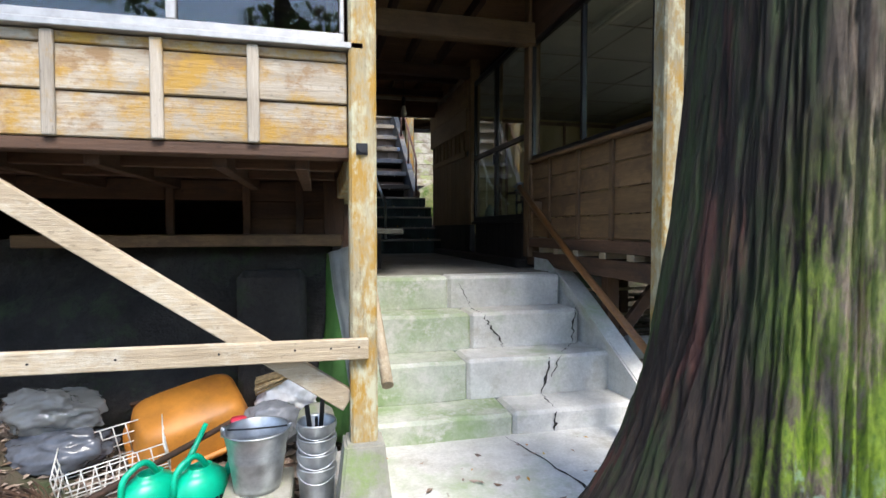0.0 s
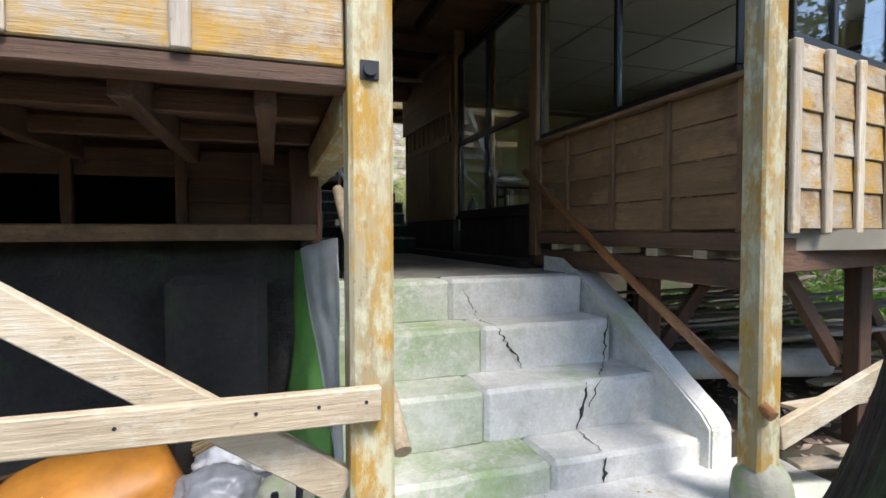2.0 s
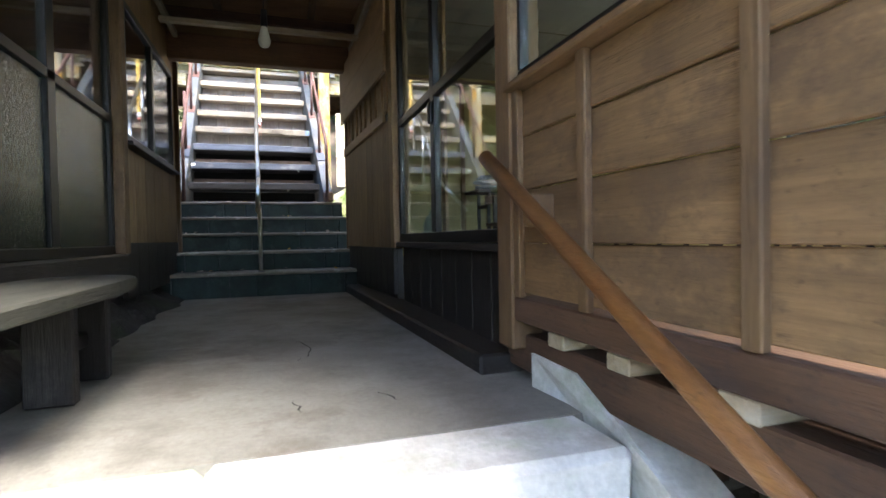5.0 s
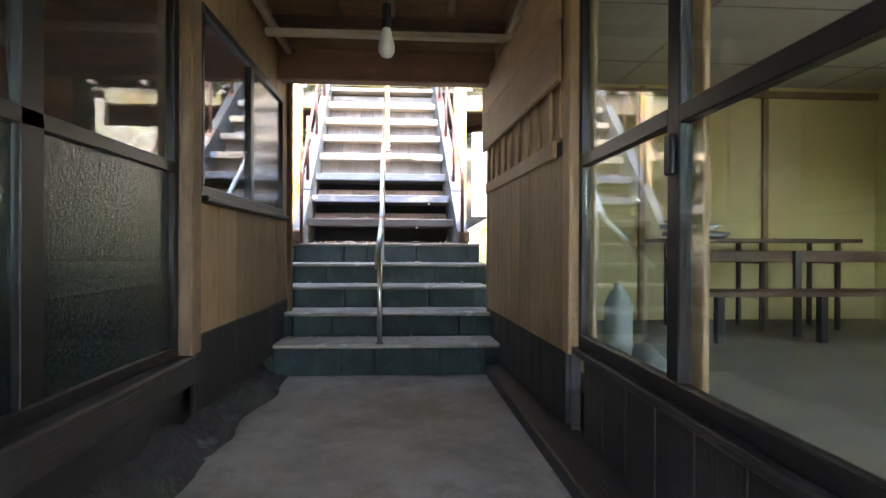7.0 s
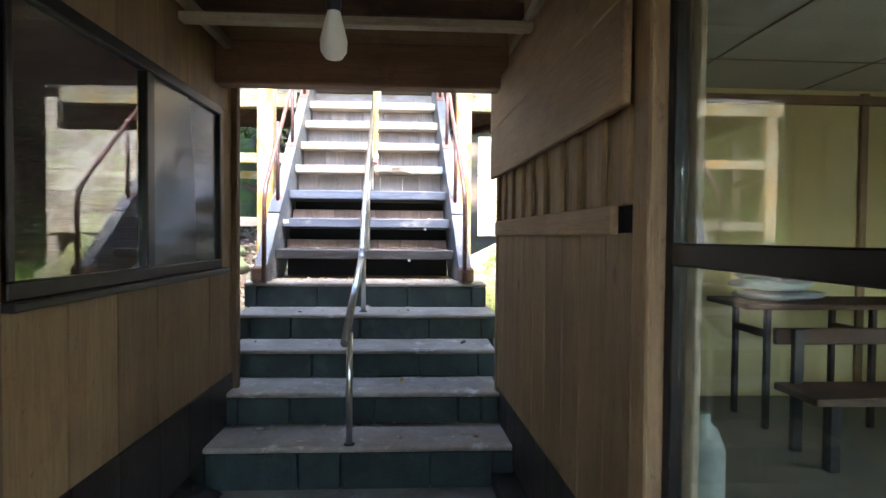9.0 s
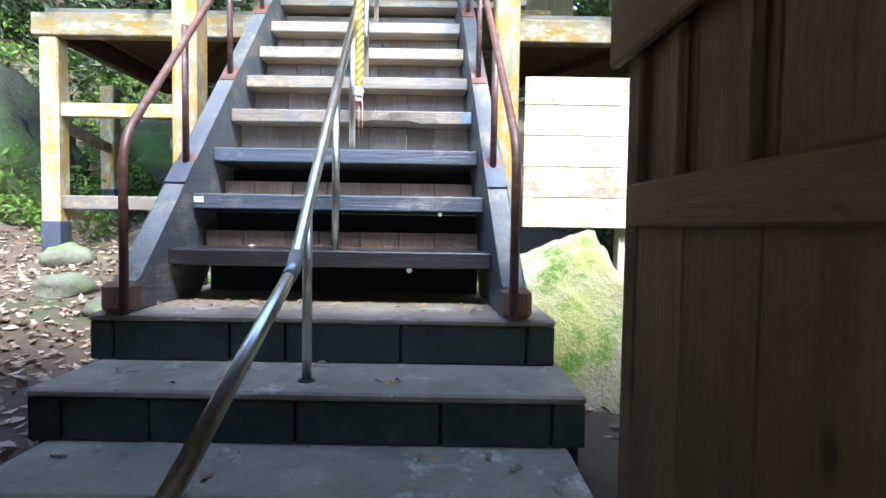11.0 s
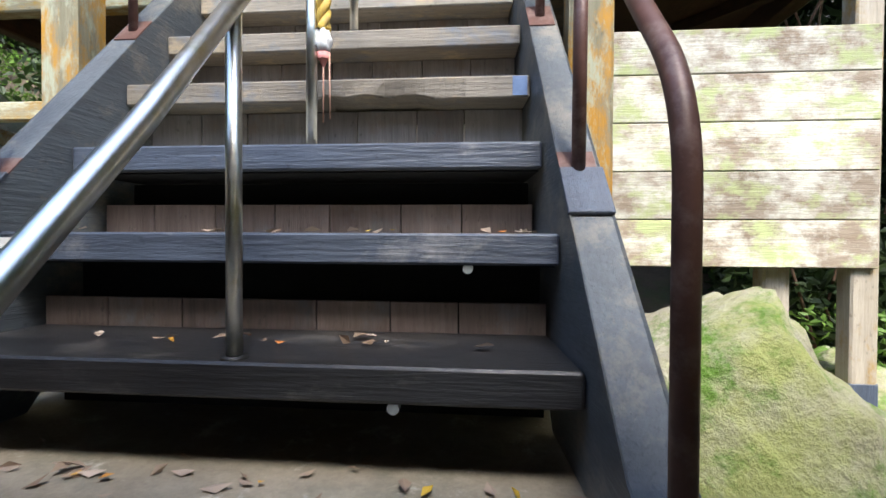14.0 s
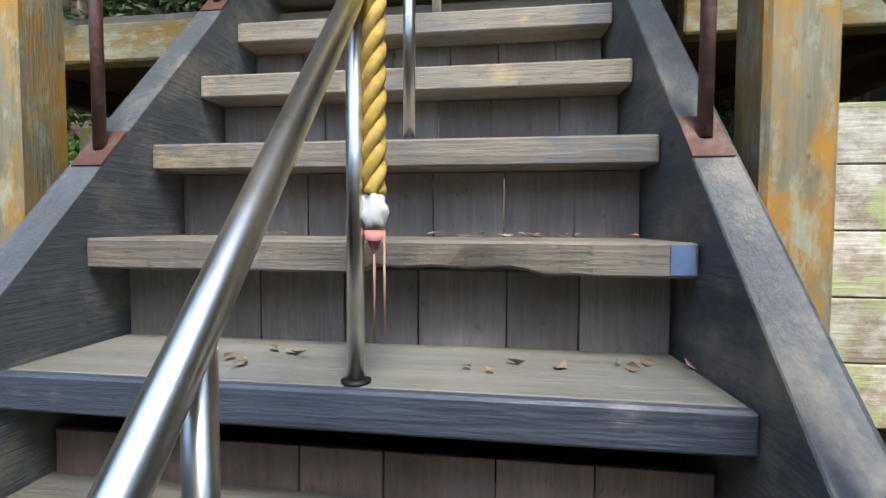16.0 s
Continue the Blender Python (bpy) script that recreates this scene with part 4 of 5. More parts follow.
# Undersides blackened to deepen the shade under the tarred treads.
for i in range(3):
    part("soffit", B(XL + 0.01, XRR - 0.01, TY[i] + 0.036, TY[i] + 0.39, TZ[i] - 0.084, TZ[i] - 0.08), M_BLACK, st, "tarred underside, blackened further for the shade under the tread")


def stringer(x0, x1):
    bm = bmesh.new()
    z = lambda y: 0.99 + (y - 10.30) * 1.079
    low = 0.66
    pr_ = [(10.33, 0.962), (10.30, 1.06), (10.40, z(10.40)), (12.42, z(12.42)), (12.62, z(12.42)), (12.62, z(12.42) - low), (10.33 + 0.64, 0.962)]
    a = [bm.verts.new((x0, y, zz)) for y, zz in pr_]
    b = [bm.verts.new((x1, y, zz)) for y, zz in pr_]
    bm.faces.new(a[::-1]), bm.faces.new(b)
    for k in range(len(pr_)):
        j = (k + 1) % len(pr_)
        bm.faces.new((a[k], a[j], b[j], b[k]))
    bmesh.ops.bevel(bm, geom=list(bm.edges), offset=0.006, segments=1, affect="EDGES")
    return bm


for x0, x1 in ((XL - 0.1, XL), (XRR, XRR + 0.1)):
    part("stringer", stringer(x0, x1), wood("y", (0.155, 0.18, 0.2), (0.1, 0.115, 0.13), (0.24, 0.22, 0.18), 0.5, 0.45), st, "blue-grey tarred stringer")
    part("stringer_foot", B(x0 - 0.006, x1 + 0.006, 10.285, 10.41, 0.962, 1.09, 0.02), wood("z", (0.32, 0.19, 0.11), (0.2, 0.12, 0.07)), st, "bare brown end")
    ya = 10.8
    part("lap_plate", strut((x0 + 0.05, ya, 1.0 + (ya - 10.3) * 1.079), (x0 + 0.05, ya + 0.11, 1.0 + (ya + 0.11 - 10.3) * 1.079), 0.104, 0.012, 0.002, (0, -1, 1)), w_tar("y"), st)


def side_rail(x, mirror, foot):
    ob = thing("pipe_handrail", (x, 10.28, 0.96), "brown-painted steel pipe handrail of the stair", "handrail", "stair handrails")
    zs = lambda y: 0.99 + (y - 10.30) * 1.079
    pts = bend([(foot, 10.27, 0.963), (foot, 10.27, 1.67), (x + 0.0 * mirror, 12.35, 3.86), (x, 12.8, 3.95)], 0.13, 8)
    part("pipe", tube(pts, 0.0175, 14), M_RUST, ob)
    for y in (10.91, 11.5, 12.1):
        z = zs(y)
        part("post", tube([(x - 0.005 * mirror, y, z), (x - 0.002 * mirror, y, z + 0.715)], 0.017, 12), M_RUST, ob)
        part("foot_plate", strut((x - 0.005 * mirror, y - 0.05, zs(y - 0.05) + 0.004), (x - 0.005 * mirror, y + 0.05, zs(y + 0.05) + 0.004), 0.09, 0.006, 0.001, (0, -1, 1)), M_RUST, ob)
    return ob


def taper(co):
    """The stair narrows a little as it climbs."""
    xl, xr = 2.575 - 0.018 * (co.y - 10.62), 4.112 - 0.082 * (co.y - 10.62)
    return Vector((xl + (co.x - XL) * (xr - xl) / (XRR - XL), co.y, co.z))


warp(st, taper)
for ob in (side_rail(4.135, 1, 4.112), side_rail(2.55, -1, 2.605)):
    warp(ob, taper)
cr = thing("steel_handrail", (3.4, 8.94, 0.21), "shiny stainless steel centre handrail on posts", "handrail")
RP = [(3.415, 8.84, 0.775), (3.395, 9.85, 1.195), (3.367, 10.35, 1.655), (3.34, 12.55, 3.99)]
part("rail", tube(bend(RP, 0.03, 4), 0.0215, 16), M_STEEL, cr)
part("joint", tube([(3.396, 9.79, 1.17), (3.395, 9.85, 1.195), (3.392, 9.9, 1.241)], 0.024, 14), M_ZINC, cr, "dull welded joint")
for x, y, z, top in ((3.43, 8.93, 0.21, 0.815), (3.388, 10.05, 0.767, 1.375), (3.362, 10.66, 1.217, 1.97), (3.345, 11.19, 1.77, 2.54), (3.345, 11.69, 2.32, 3.07), (3.342, 12.2, 2.87, 3.61)):
    p = part("post", tube([(x, y, z), (x, y, top)], 0.0175, 14), M_STEEL, cr)
    part("flange", lathe([(0.03, 0.0), (0.03, 0.005), (0.018, 0.007)], 16, (x, y, z)), M_IRON, p)

for x, y, z in ((3.72, TY[0] + 0.006, TZ[0] - 0.088), (3.86, TY[1] + 0.006, TZ[1] - 0.088)):
    part("bolt_head", tube([(x, y, z), (x, y + 0.02, z)], 0.013, 12), M_ZINC, st, "grey bolt head")
part("paint_mark", B(2.582, 2.63, TY[1] - 0.003, TY[1] - 0.001, TZ[1] - 0.045, TZ[1] - 0.015), M_WHITE, st, "scraped white mark")
part("blue_end", B(3.985, 4.035, TY[3] - 0.003, TY[3] - 0.0005, TZ[3] - 0.07, TZ[3] - 0.004), plain("faded blue paint", (0.12, 0.19, 0.34), 0.6), st, "faded blue paint at the tread's end")
part("foot_nail", tube([(4.165, 10.28, 1.05), (4.165, 10.285, 1.05)], 0.006, 8), M_ZINC, st)
# bell rope
rope = thing("bell_rope", (3.38, 11.2, 1.83), "faded yellow twisted bell rope with white bound end and red threads", "rope")
for k in range(3):
    bm = bmesh.new()
    pts = []
    for i in range(320):
        z = 2.14 + i * 0.0095
        a = z * 46 + k * 2 * math.pi / 3
        pts.append((3.38 + 0.012 * math.cos(a), 11.2 + 0.012 * math.sin(a), z))
    part("strand", tube(pts, 0.0135, 8, bm), M_ROPE, rope)
part("binding", lump((3.38, 11.2, 2.105), (0.027, 0.027, 0.042), 3, 0.3, 3, 2.5), M_WHITE, rope, "frayed white binding")
part("red_tape", lathe([(0.018, -0.02), (0.022, 0.0), (0.004, -0.045)], 14, (3.38, 11.2, 2.07)), plain("faded red", (0.55, 0.22, 0.2), 0.8), rope, "faded red binding")
for dx, dz in ((-0.022, 0.0), (0.0, -0.01), (0.02, 0.0)):
    part("thread", tube([(3.38 + dx, 11.2, 2.07), (3.38 + dx * 1.1, 11.2, 1.86 + dz)], 0.0028, 6), plain("thread", (0.5, 0.28, 0.2), 0.8), rope)

# ---- shrine platform ----
sh = thing("shrine", (3.3, 13, 1), "timber shrine on a raised platform with yellow-lichened posts", "shrine")
for x in (4.18, 2.175):
    part("main_post", B(x, x + 0.155, 11.43, 11.60, 0.45, 5.4, 0.014), w_main("z"), sh, "thick post covered in yellow lichen")
DZ = 3.15
for i in range(9):
    y = 12.42 + i * 0.25
    part("deck_plank", B(0.45 if i < 8 else 0.45, 6.05, y, y + 0.245, DZ - 0.05, DZ, 0.004) if i else B(XL - 0.2, XRR + 0.2, y, y + 0.245, DZ - 0.05, DZ, 0.004), w_grey("x"), sh)
part("edge_beam", B(0.38, 2.3, 12.6, 12.72, DZ - 0.25, DZ - 0.06, 0.01), w_gold("x"), sh)
part("edge_beam", B(4.35, 5.85, 12.6, 12.72, DZ - 0.25, DZ - 0.06, 0.01), w_gold("x"), sh)
for x in (0.45, 2.2, 4.45, 5.7):
    part("side_beam", B(x, x + 0.1, 12.72, 14.6, DZ - 0.24, DZ - 0.06, 0.01), w_under("y"), sh)
for x0, x1 in ((0.66, 2.2), (4.55, 5.8)):
    part("underboard", B(x0, x1, 12.72, 14.6, DZ - 0.09, DZ - 0.052), w_under("y"), sh)
    part("diag", strut((x0, 14.5, DZ - 0.14), (x1, 12.75, DZ - 0.14), 0.07, 0.08), w_under("x"), sh)
for x, y, zb in ((0.43, 12.62, 0.92), (-0.1, 14.2, 1.3), (2.2, 13.4, 1.1)):
    p = part("post", B(x, x + 0.16, y, y + 0.14, zb, DZ - 0.25, 0.012), w_gold("z"), sh, "post with yellow lichen and tarred foot")
    part("tarred_foot", B(x - 0.003, x + 0.163, y - 0.003, y + 0.143, zb - 0.02, zb + 0.42, 0.006), w_tar("z"), p)
for z in (2.29, 1.5):
    part("tie", B(0.59, 2.28, 12.65, 12.72, z - 0.06, z + 0.06, 0.008), w_gold("x") if z > 2 else w_grey("x"), sh)
    part("tie", strut((0.5, 12.76, z - 0.1), (0.0, 14.2, z - 0.1), 0.06, 0.1), w_gold("y"), sh)
part("back_tie", B(0.7, 2.3, 14.22, 14.3, 2.2, 2.32, 0.008), w_gold("x"), sh)
part("leaning_pole", strut((1.2, 14.0, 2.1), (2.5, 13.2, 1.5), 0.06, 0.06), w_under("x"), sh)
# railing on the deck, left and right
for x0, x1 in ((0.5, 2.2), (4.45, 6.0)):
    for z in (3.42, 3.7):
        part("rail_bar", B(x0, x1, 12.5, 12.56, z, z + 0.06, 0.006), w_grey("x"), sh)
    for x in (x0, (x0 + x1) / 2, x1 - 0.08):
        part("baluster", B(x, x + 0.08, 12.49, 12.57, DZ, 3.85, 0.006), w_grey("z"), sh)
x = 1.6
while x < 5.1:
    part("wall_board", B(x, x + 0.285, 14.4, 14.43, DZ, 5.4, 0.004), wood("z", (0.3, 0.27, 0.13), (0.2, 0.17, 0.08), (0.14, 0.1, 0.05), 0.35, 0.8), sh)
    x += 0.29
part("threshold", B(1.6, 5.1, 14.25, 14.4, DZ, DZ + 0.16, 0.01), w_dark("x"), sh)
part("wall_rail", B(1.6, 5.1, 14.36, 14.4, DZ + 0.62, DZ + 0.74, 0.006), w_gold("x"), sh)
part("ceiling_boards", B(0.2, 6.4, 11.2, 14.6, 5.0, 5.05), w_under("y"), sh)
part("roof", B(-0.6, 7.2, 10.9, 16.5, 5.3, 5.45), w_under("x"), sh)
# chain by the upper stringer
ch = thing("chain", (4.14, 12.2, 3.0), "dark iron chain wound round the stair rail post", "chain")
for i in range(14):
    a = i * 0.9
    p = Vector((4.135 + 0.035 * math.cos(a), 12.1 + 0.035 * math.sin(a), 3.0 + i * 0.011))
    bm = bmesh.new()
    ring = [p + Vector((0.014 * math.cos(b + a), 0.008 * math.sin(b + a), 0.02 * math.sin(b))) for b in (k * math.pi / 4 for k in range(9))]
    part("link", tube(ring, 0.004, 6, bm, False), M_IRON, ch)
# plank screen
sc_ = thing("plank_screen", (5.2, 12.28, 1.3), "sun-bleached plank screen with pale lichen on posts", "screen")
zz = 1.348
for w in (0.236, 0.24, 0.242, 0.238, 0.222):
    part("plank", B(4.5, 5.77, 12.27, 12.295, zz, zz + w - 0.005, 0.004), w_board("x"), sc_)
    zz += w
for x, y, zb, top in ((5.67, 12.3, 0.45, 2.89), (5.29, 12.36, 0.45, 2.3)):
    p = part("post", B(x, x + 0.13, y, y + 0.12, zb, top, 0.01), w_batten("z"), sc_)
    part("tarred_foot", B(x - 0.003, x + 0.133, y - 0.003, y + 0.123, zb - 0.02, zb + 0.33, 0.005), w_tar("z"), p)

# ---- boulders ----
def boulder(name, c, s, seed, label, rough=0.2, mat=M_ROCK, sub=5, skew=0.0, cuts=()):
    bm = lump(c, s, seed, rough, sub + 1, 1.0)
    for v in bm.verts:
        d = (v.co - Vector(c)).normalized()
        v.co += d * (0.05 * (noise.ridged_multi_fractal(v.co * 2.2, 0.9, 2.1, 5, 1.0, 2.0) - 1.1) + 0.02 * noise.fractal(v.co * 9, 0.8, 2.0, 4))
        v.co.z -= skew * (v.co.x - c[0])
    for n, d in cuts:
        n = Vector(n).normalized()
        for v in bm.verts:
            k = (v.co - Vector(c)).dot(n) - d
            if k > 0:
                v.co -= n * k * 0.86
    return tagged(mesh(name, bm, mat), label, "rock")


boulder("boulder", (4.7, 11.3, 0.38), (0.82, 0.76, 0.86), 2, "large pale boulder with green moss beside the stair", 0.24, skew=0.5, cuts=(((-0.25, -1, 0.35), 0.5), ((0.75, -0.75, 0.5), 0.64), ((0.9, 0.1, 0.75), 0.74), ((-0.6, -0.1, 1), 0.78)))
boulder("boulder", (5.62, 11.3, 0.3), (0.48, 0.55, 0.42), 5, "low mossy boulder beside the plank screen", 0.25)
boulder("boulder", (5.6, 12.7, 0.45), (0.6, 0.5, 0.35), 8, "low boulder thick with green moss", 0.25)
M_MOSSROCK = ground_mat("dark mossy rock", (0.085, 0.095, 0.06), (0.03, 0.034, 0.024), (0.06, 0.115, 0.02), 0.7, 0.95, 2.0, 30.0, 0.9, (0.1, 0.085, 0.06), 0.3, dist=0.03)
for i, (c, s3) in enumerate((((-1.35, 13.9, 1.75), (1.2, 0.7, 1.15)), ((0.75, 15.6, 2.0), (1.15, 0.6, 1.0)), ((-3.2, 13.2, 2.4), (1.2, 0.8, 1.3)))):
    boulder("rock_outcrop", c, s3, 41 + i, "dark rock outcrop green with moss on the slope", 0.3, M_MOSSROCK, 4, 0.1, (((0.2, -1, 0.3), 0.45), ((1, -0.4, 0.4), 0.8)))
for i, (x, y, r) in enumerate(((0.68, 12.6, 0.22), (1.15, 11.9, 0.2), (1.5, 12.5, 0.26), (1.75, 11.6, 0.2), (0.62, 14.2, 0.2), (2.0, 12.3, 0.2), (1.2, 13.1, 0.3))):
    tagged(mesh("stone", lump((x, y, height(x, y) + r * 0.12), (r, r * 0.9, r * 0.6), 11 + i, 0.25, 3), M_STONE), "rounded greenish stone on the leaf litter", "stone", "stones by the shrine")
for i, (x, y, r) in enumerate(((2.7, 8.62, 0.08), (2.68, 8.3, 0.1), (2.7, 7.9, 0.11), (2.72, 7.55, 0.09), (2.69, 8.8, 0.07))):
    tagged(mesh("stone", lump((x - 0.02, y, r * 0.1), (r * 0.6, r * 0.9, r * 0.6), 31 + i, 0.3, 3), M_BANK), "grey footing stone under the passage wall", "stone", "footing stones")
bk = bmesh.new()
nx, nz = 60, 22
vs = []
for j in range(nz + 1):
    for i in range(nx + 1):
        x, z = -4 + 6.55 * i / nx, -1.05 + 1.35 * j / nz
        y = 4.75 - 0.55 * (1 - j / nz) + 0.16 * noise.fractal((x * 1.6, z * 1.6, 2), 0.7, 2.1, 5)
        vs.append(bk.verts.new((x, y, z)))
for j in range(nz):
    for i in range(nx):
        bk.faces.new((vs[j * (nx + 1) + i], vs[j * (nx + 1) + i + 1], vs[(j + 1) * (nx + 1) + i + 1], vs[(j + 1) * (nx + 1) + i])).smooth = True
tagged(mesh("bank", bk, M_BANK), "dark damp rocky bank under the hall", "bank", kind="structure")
# Concrete slab in the bank's dark colour, for the shade under the hall.
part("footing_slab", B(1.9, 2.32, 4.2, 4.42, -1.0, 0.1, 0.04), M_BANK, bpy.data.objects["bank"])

# ---- big tree by the steps ----
def big_tree(cx, cy):
    ob = thing("tree", (cx, cy, -0.97), "huge cedar trunk with furrowed bark and green moss", "tree")
    nr, na = 230, 640
    verts, faces = [], []
    for j in range(nr + 1):
        z = -1.1 + 4.6 * (j / nr) ** 1.15 if j < nr else 12.0
        r0 = 0.43 + 0.62 * math.exp(-(z + 1.0) * 1.75) - 0.008 * max(0, z) - (0.2 if j == nr else 0)
        lean = 0.02 * (z + 1)
        for i in range(na):
            ca, sa = math.cos(2 * math.pi * i / na), math.sin(2 * math.pi * i / na)
            w = noise.noise((ca * 1.2, sa * 1.2, z * 0.5))
            sway = 0.25 * noise.noise((ca * 3, sa * 3, z * 1.5))
            g1 = abs(noise.noise((ca * 14 + sway, sa * 14 + sway, z * 0.75)))
            g2 = abs(noise.noise((ca * 33 + sway, sa * 33, z * 1.9 + 7)))
            plate = noise.noise((ca * 9, sa * 9, z * 2.2 + 3)) + 0.4 * noise.noise((ca * 40, sa * 40, z * 9))
            r = r0 * (1 + 0.07 * w) - 0.034 * max(0, 1 - g1 / 0.13) - 0.014 * max(0, 1 - g2 / 0.14) + 0.014 * plate
            verts.append((cx + lean + r * ca, cy + r * sa, z))
    for j in range(nr):
        for i in range(na):
            k = (i + 1) % na
            faces.append((j * na + i, j * na + k, (j + 1) * na + k, (j + 1) * na + i))
    me = bpy.data.meshes.new("trunk")
    me.from_pydata(verts, [], faces)
    me.materials.append(M_CEDAR)
    me.polygons.foreach_set("use_smooth", [True] * len(faces))
    tk = new("trunk", me)
    tk.parent, tk.matrix_parent_inverse = ob, ob.matrix_world.inverted()
    rd = random.Random(77)
    tips = []
    for k in range(10):
        a, z = k * 2.4, 9.0 + k * 0.3
        q = (cx + 0.25 + math.cos(a) * 2.0, cy + math.sin(a) * 2.0, z + 0.4)
        part("limb", tube([(cx + 0.25, cy, z - 0.3), (cx + 0.25 + math.cos(a), cy + math.sin(a), z + 0.2), q], [0.09, 0.06, 0.02], 8), M_BARK, ob)
        tips += [(q[0] + rd.gauss(0, 0.6), q[1] + rd.gauss(0, 0.6), q[2] + rd.gauss(0, 0.4)) for _ in range(500)]
    cr_ = scatter("crown", M_LEAFD, tips, 0.12, 0.2, 78)
    cr_.parent, cr_.matrix_parent_inverse = ob, ob.matrix_world.inverted()
    return ob


big_tree(3.98, 2.1)

# ---- clutter under the left hall ----
bucket = thing("bucket", (2.1, 3.35, -0.8), "galvanised steel bucket standing on a board", "bucket")
BX, BY, BZ = 2.11, 3.36, -0.86
part("body", lathe([(0.0, 0.005), (0.1, 0.005), (0.104, 0.0), (0.108, 0.02), (0.128, 0.15), (0.131, 0.155), (0.129, 0.165), (0.133, 0.18), (0.131, 0.19), (0.15, 0.275), (0.156, 0.28), (0.152, 0.286), (0.146, 0.28), (0.128, 0.17), (0.1, 0.012), (0.0, 0.012)], 40, (BX, BY, BZ)), M_ZINC, bucket)
part("handle", tube([(BX + 0.152 * math.cos(a), BY + 0.06 * math.sin(a) + 0.02, BZ + 0.28 - 0.03 * math.sin(a)) for a in (math.pi * k / 12 for k in range(13))], 0.004, 8), M_IRON, bucket)
for s in (-1, 1):
    part("ear", B(BX + s * 0.15 - 0.012, BX + s * 0.15 + 0.012, BY - 0.005, BY + 0.03, BZ + 0.25, BZ + 0.295, 0.004), M_ZINC, bucket)
tagged(mesh("plank_offcut", B(1.96, 2.27, 3.2, 3.55, -1.0, -0.862, 0.01), M_PAD), "worn block under the bucket", "block")
stack = thing("bucket_stack", (2.38, 3.33, -0.97), "nested stack of small galvanised buckets holding tools", "bucket")
for i in range(4):
    z = -0.95 + 0.07 * i
    part("bucket", lathe([(0.0, 0.0), (0.076, 0.0), (0.09, 0.19), (0.094, 0.194), (0.09, 0.2), (0.084, 0.19), (0.07, 0.01), (0, 0.01)], 32, (2.385, 3.30, z)), M_ZINC, stack)
    part("bail", tube([(2.385 + 0.093 * math.cos(a), 3.30 - 0.093 * math.sin(a) * 0.98, z + 0.185 - 0.05 * math.sin(a)) for a in (math.pi * k / 12 for k in range(13))], 0.0025, 6), M_ZINC, stack)
for dx, dy, l in ((-0.03, 0.01, 0.33), (0.02, 0.02, 0.36), (0.0, -0.02, 0.28)):
    part("trowel_handle", strut((2.385 + dx * 0.5, 3.3, -0.72), (2.385 + dx * 1.5, 3.3 + dy, -0.72 + l - 0.08), 0.016, 0.022), M_IRON, stack, "dark tool handle")


def can(x, y, z, turn):
    ob = thing("watering_can", (x, y, z), "green plastic watering can with long spout", "watering can", "green watering cans")
    m = Matrix.Translation((x, y, z)) @ Matrix.Rotation(turn, 4, "Z")
    bm = lathe([(0.0, 0.0), (0.088, 0.0), (0.1, 0.02), (0.104, 0.09), (0.098, 0.14), (0.07, 0.175), (0.045, 0.19), (0.047, 0.2), (0.04, 0.2), (0.036, 0.18), (0.0, 0.17)], 32)
    for v in bm.verts:
        v.co.x *= 1.3
    bm.transform(m)
    part("body", bm, M_CAN, ob)
    bm = tube(bend([(0.06, 0, 0.15), (-0.02, 0, 0.27), (-0.13, 0, 0.22), (-0.14, 0, 0.06)], 0.05), 0.014, 12)
    bm.transform(m)
    part("handle", bm, M_CAN, ob)
    bm = tube([(0.11, 0, 0.05), (0.2, 0, 0.18), (0.3, 0, 0.33)], [0.024, 0.016, 0.012], 12)
    bm.transform(m)
    part("spout", bm, M_CAN, ob)
    for k in range(3):
        bm = B(0.0 + k * 0.025, 0.018 + k * 0.025, -0.107, -0.1055, 0.05, 0.07)
        bm.transform(m)
        part("mark", bm, M_IRON, ob)


can(1.63, 3.42, -0.965, radians(48)), can(1.84, 3.44, -0.965, radians(48))


def wire_basket():
    ob = thing("wire_basket", (1.4, 3.75, -0.95), "tilted white wire basket", "basket")
    m = pose(1.36, 3.8, -0.86, 12, -10, 14)
    w, d, h = 0.24, 0.16, 0.12
    def rod(p, q):
        bm = tube([p, q], 0.0035, 6)
        bm.transform(m)
        part("wire", bm, M_WIRE, ob)
    for k in range(9):
        x = -w + 2 * w * k / 8
        for y in (-d, d):
            rod((x, y, -h / 2), (x, y, h))
        rod((x, -d, -h / 2), (x, d, -h / 2))
    for k in range(6):
        y = -d + 2 * d * k / 5
        for x in (-w, w):
            rod((x, y, -h / 2), (x, y, h))
        rod((-w, y, -h / 2), (w, y, -h / 2))
    for z in (-h / 2, 0.0, h * 0.5, h):
        for y in (-d, d):
            rod((-w, y, z), (w, y, z))
        for x in (-w, w):
            rod((x, -d, z), (x, d, z))


wire_basket()
def rounded_rings(prof):
    bm = bmesh.new()
    rings = [[bm.verts.new((sx * math.copysign(abs(math.cos(a)) ** 0.45, math.cos(a)), sy * math.copysign(abs(math.sin(a)) ** 0.45, math.sin(a)), z)) for a in (2 * math.pi * k / 40 for k in range(40))] for z, sx, sy in prof]
    for p, q in zip(rings, rings[1:]):
        for k in range(40):
            bm.faces.new((p[k], p[(k + 1) % 40], q[(k + 1) % 40], q[k])).smooth = True
    bmesh.ops.remove_doubles(bm, verts=bm.verts, dist=0.0005)
    bm.transform(pose(1.66, 4.14, -0.84, 28, -12, 22))
    return bm


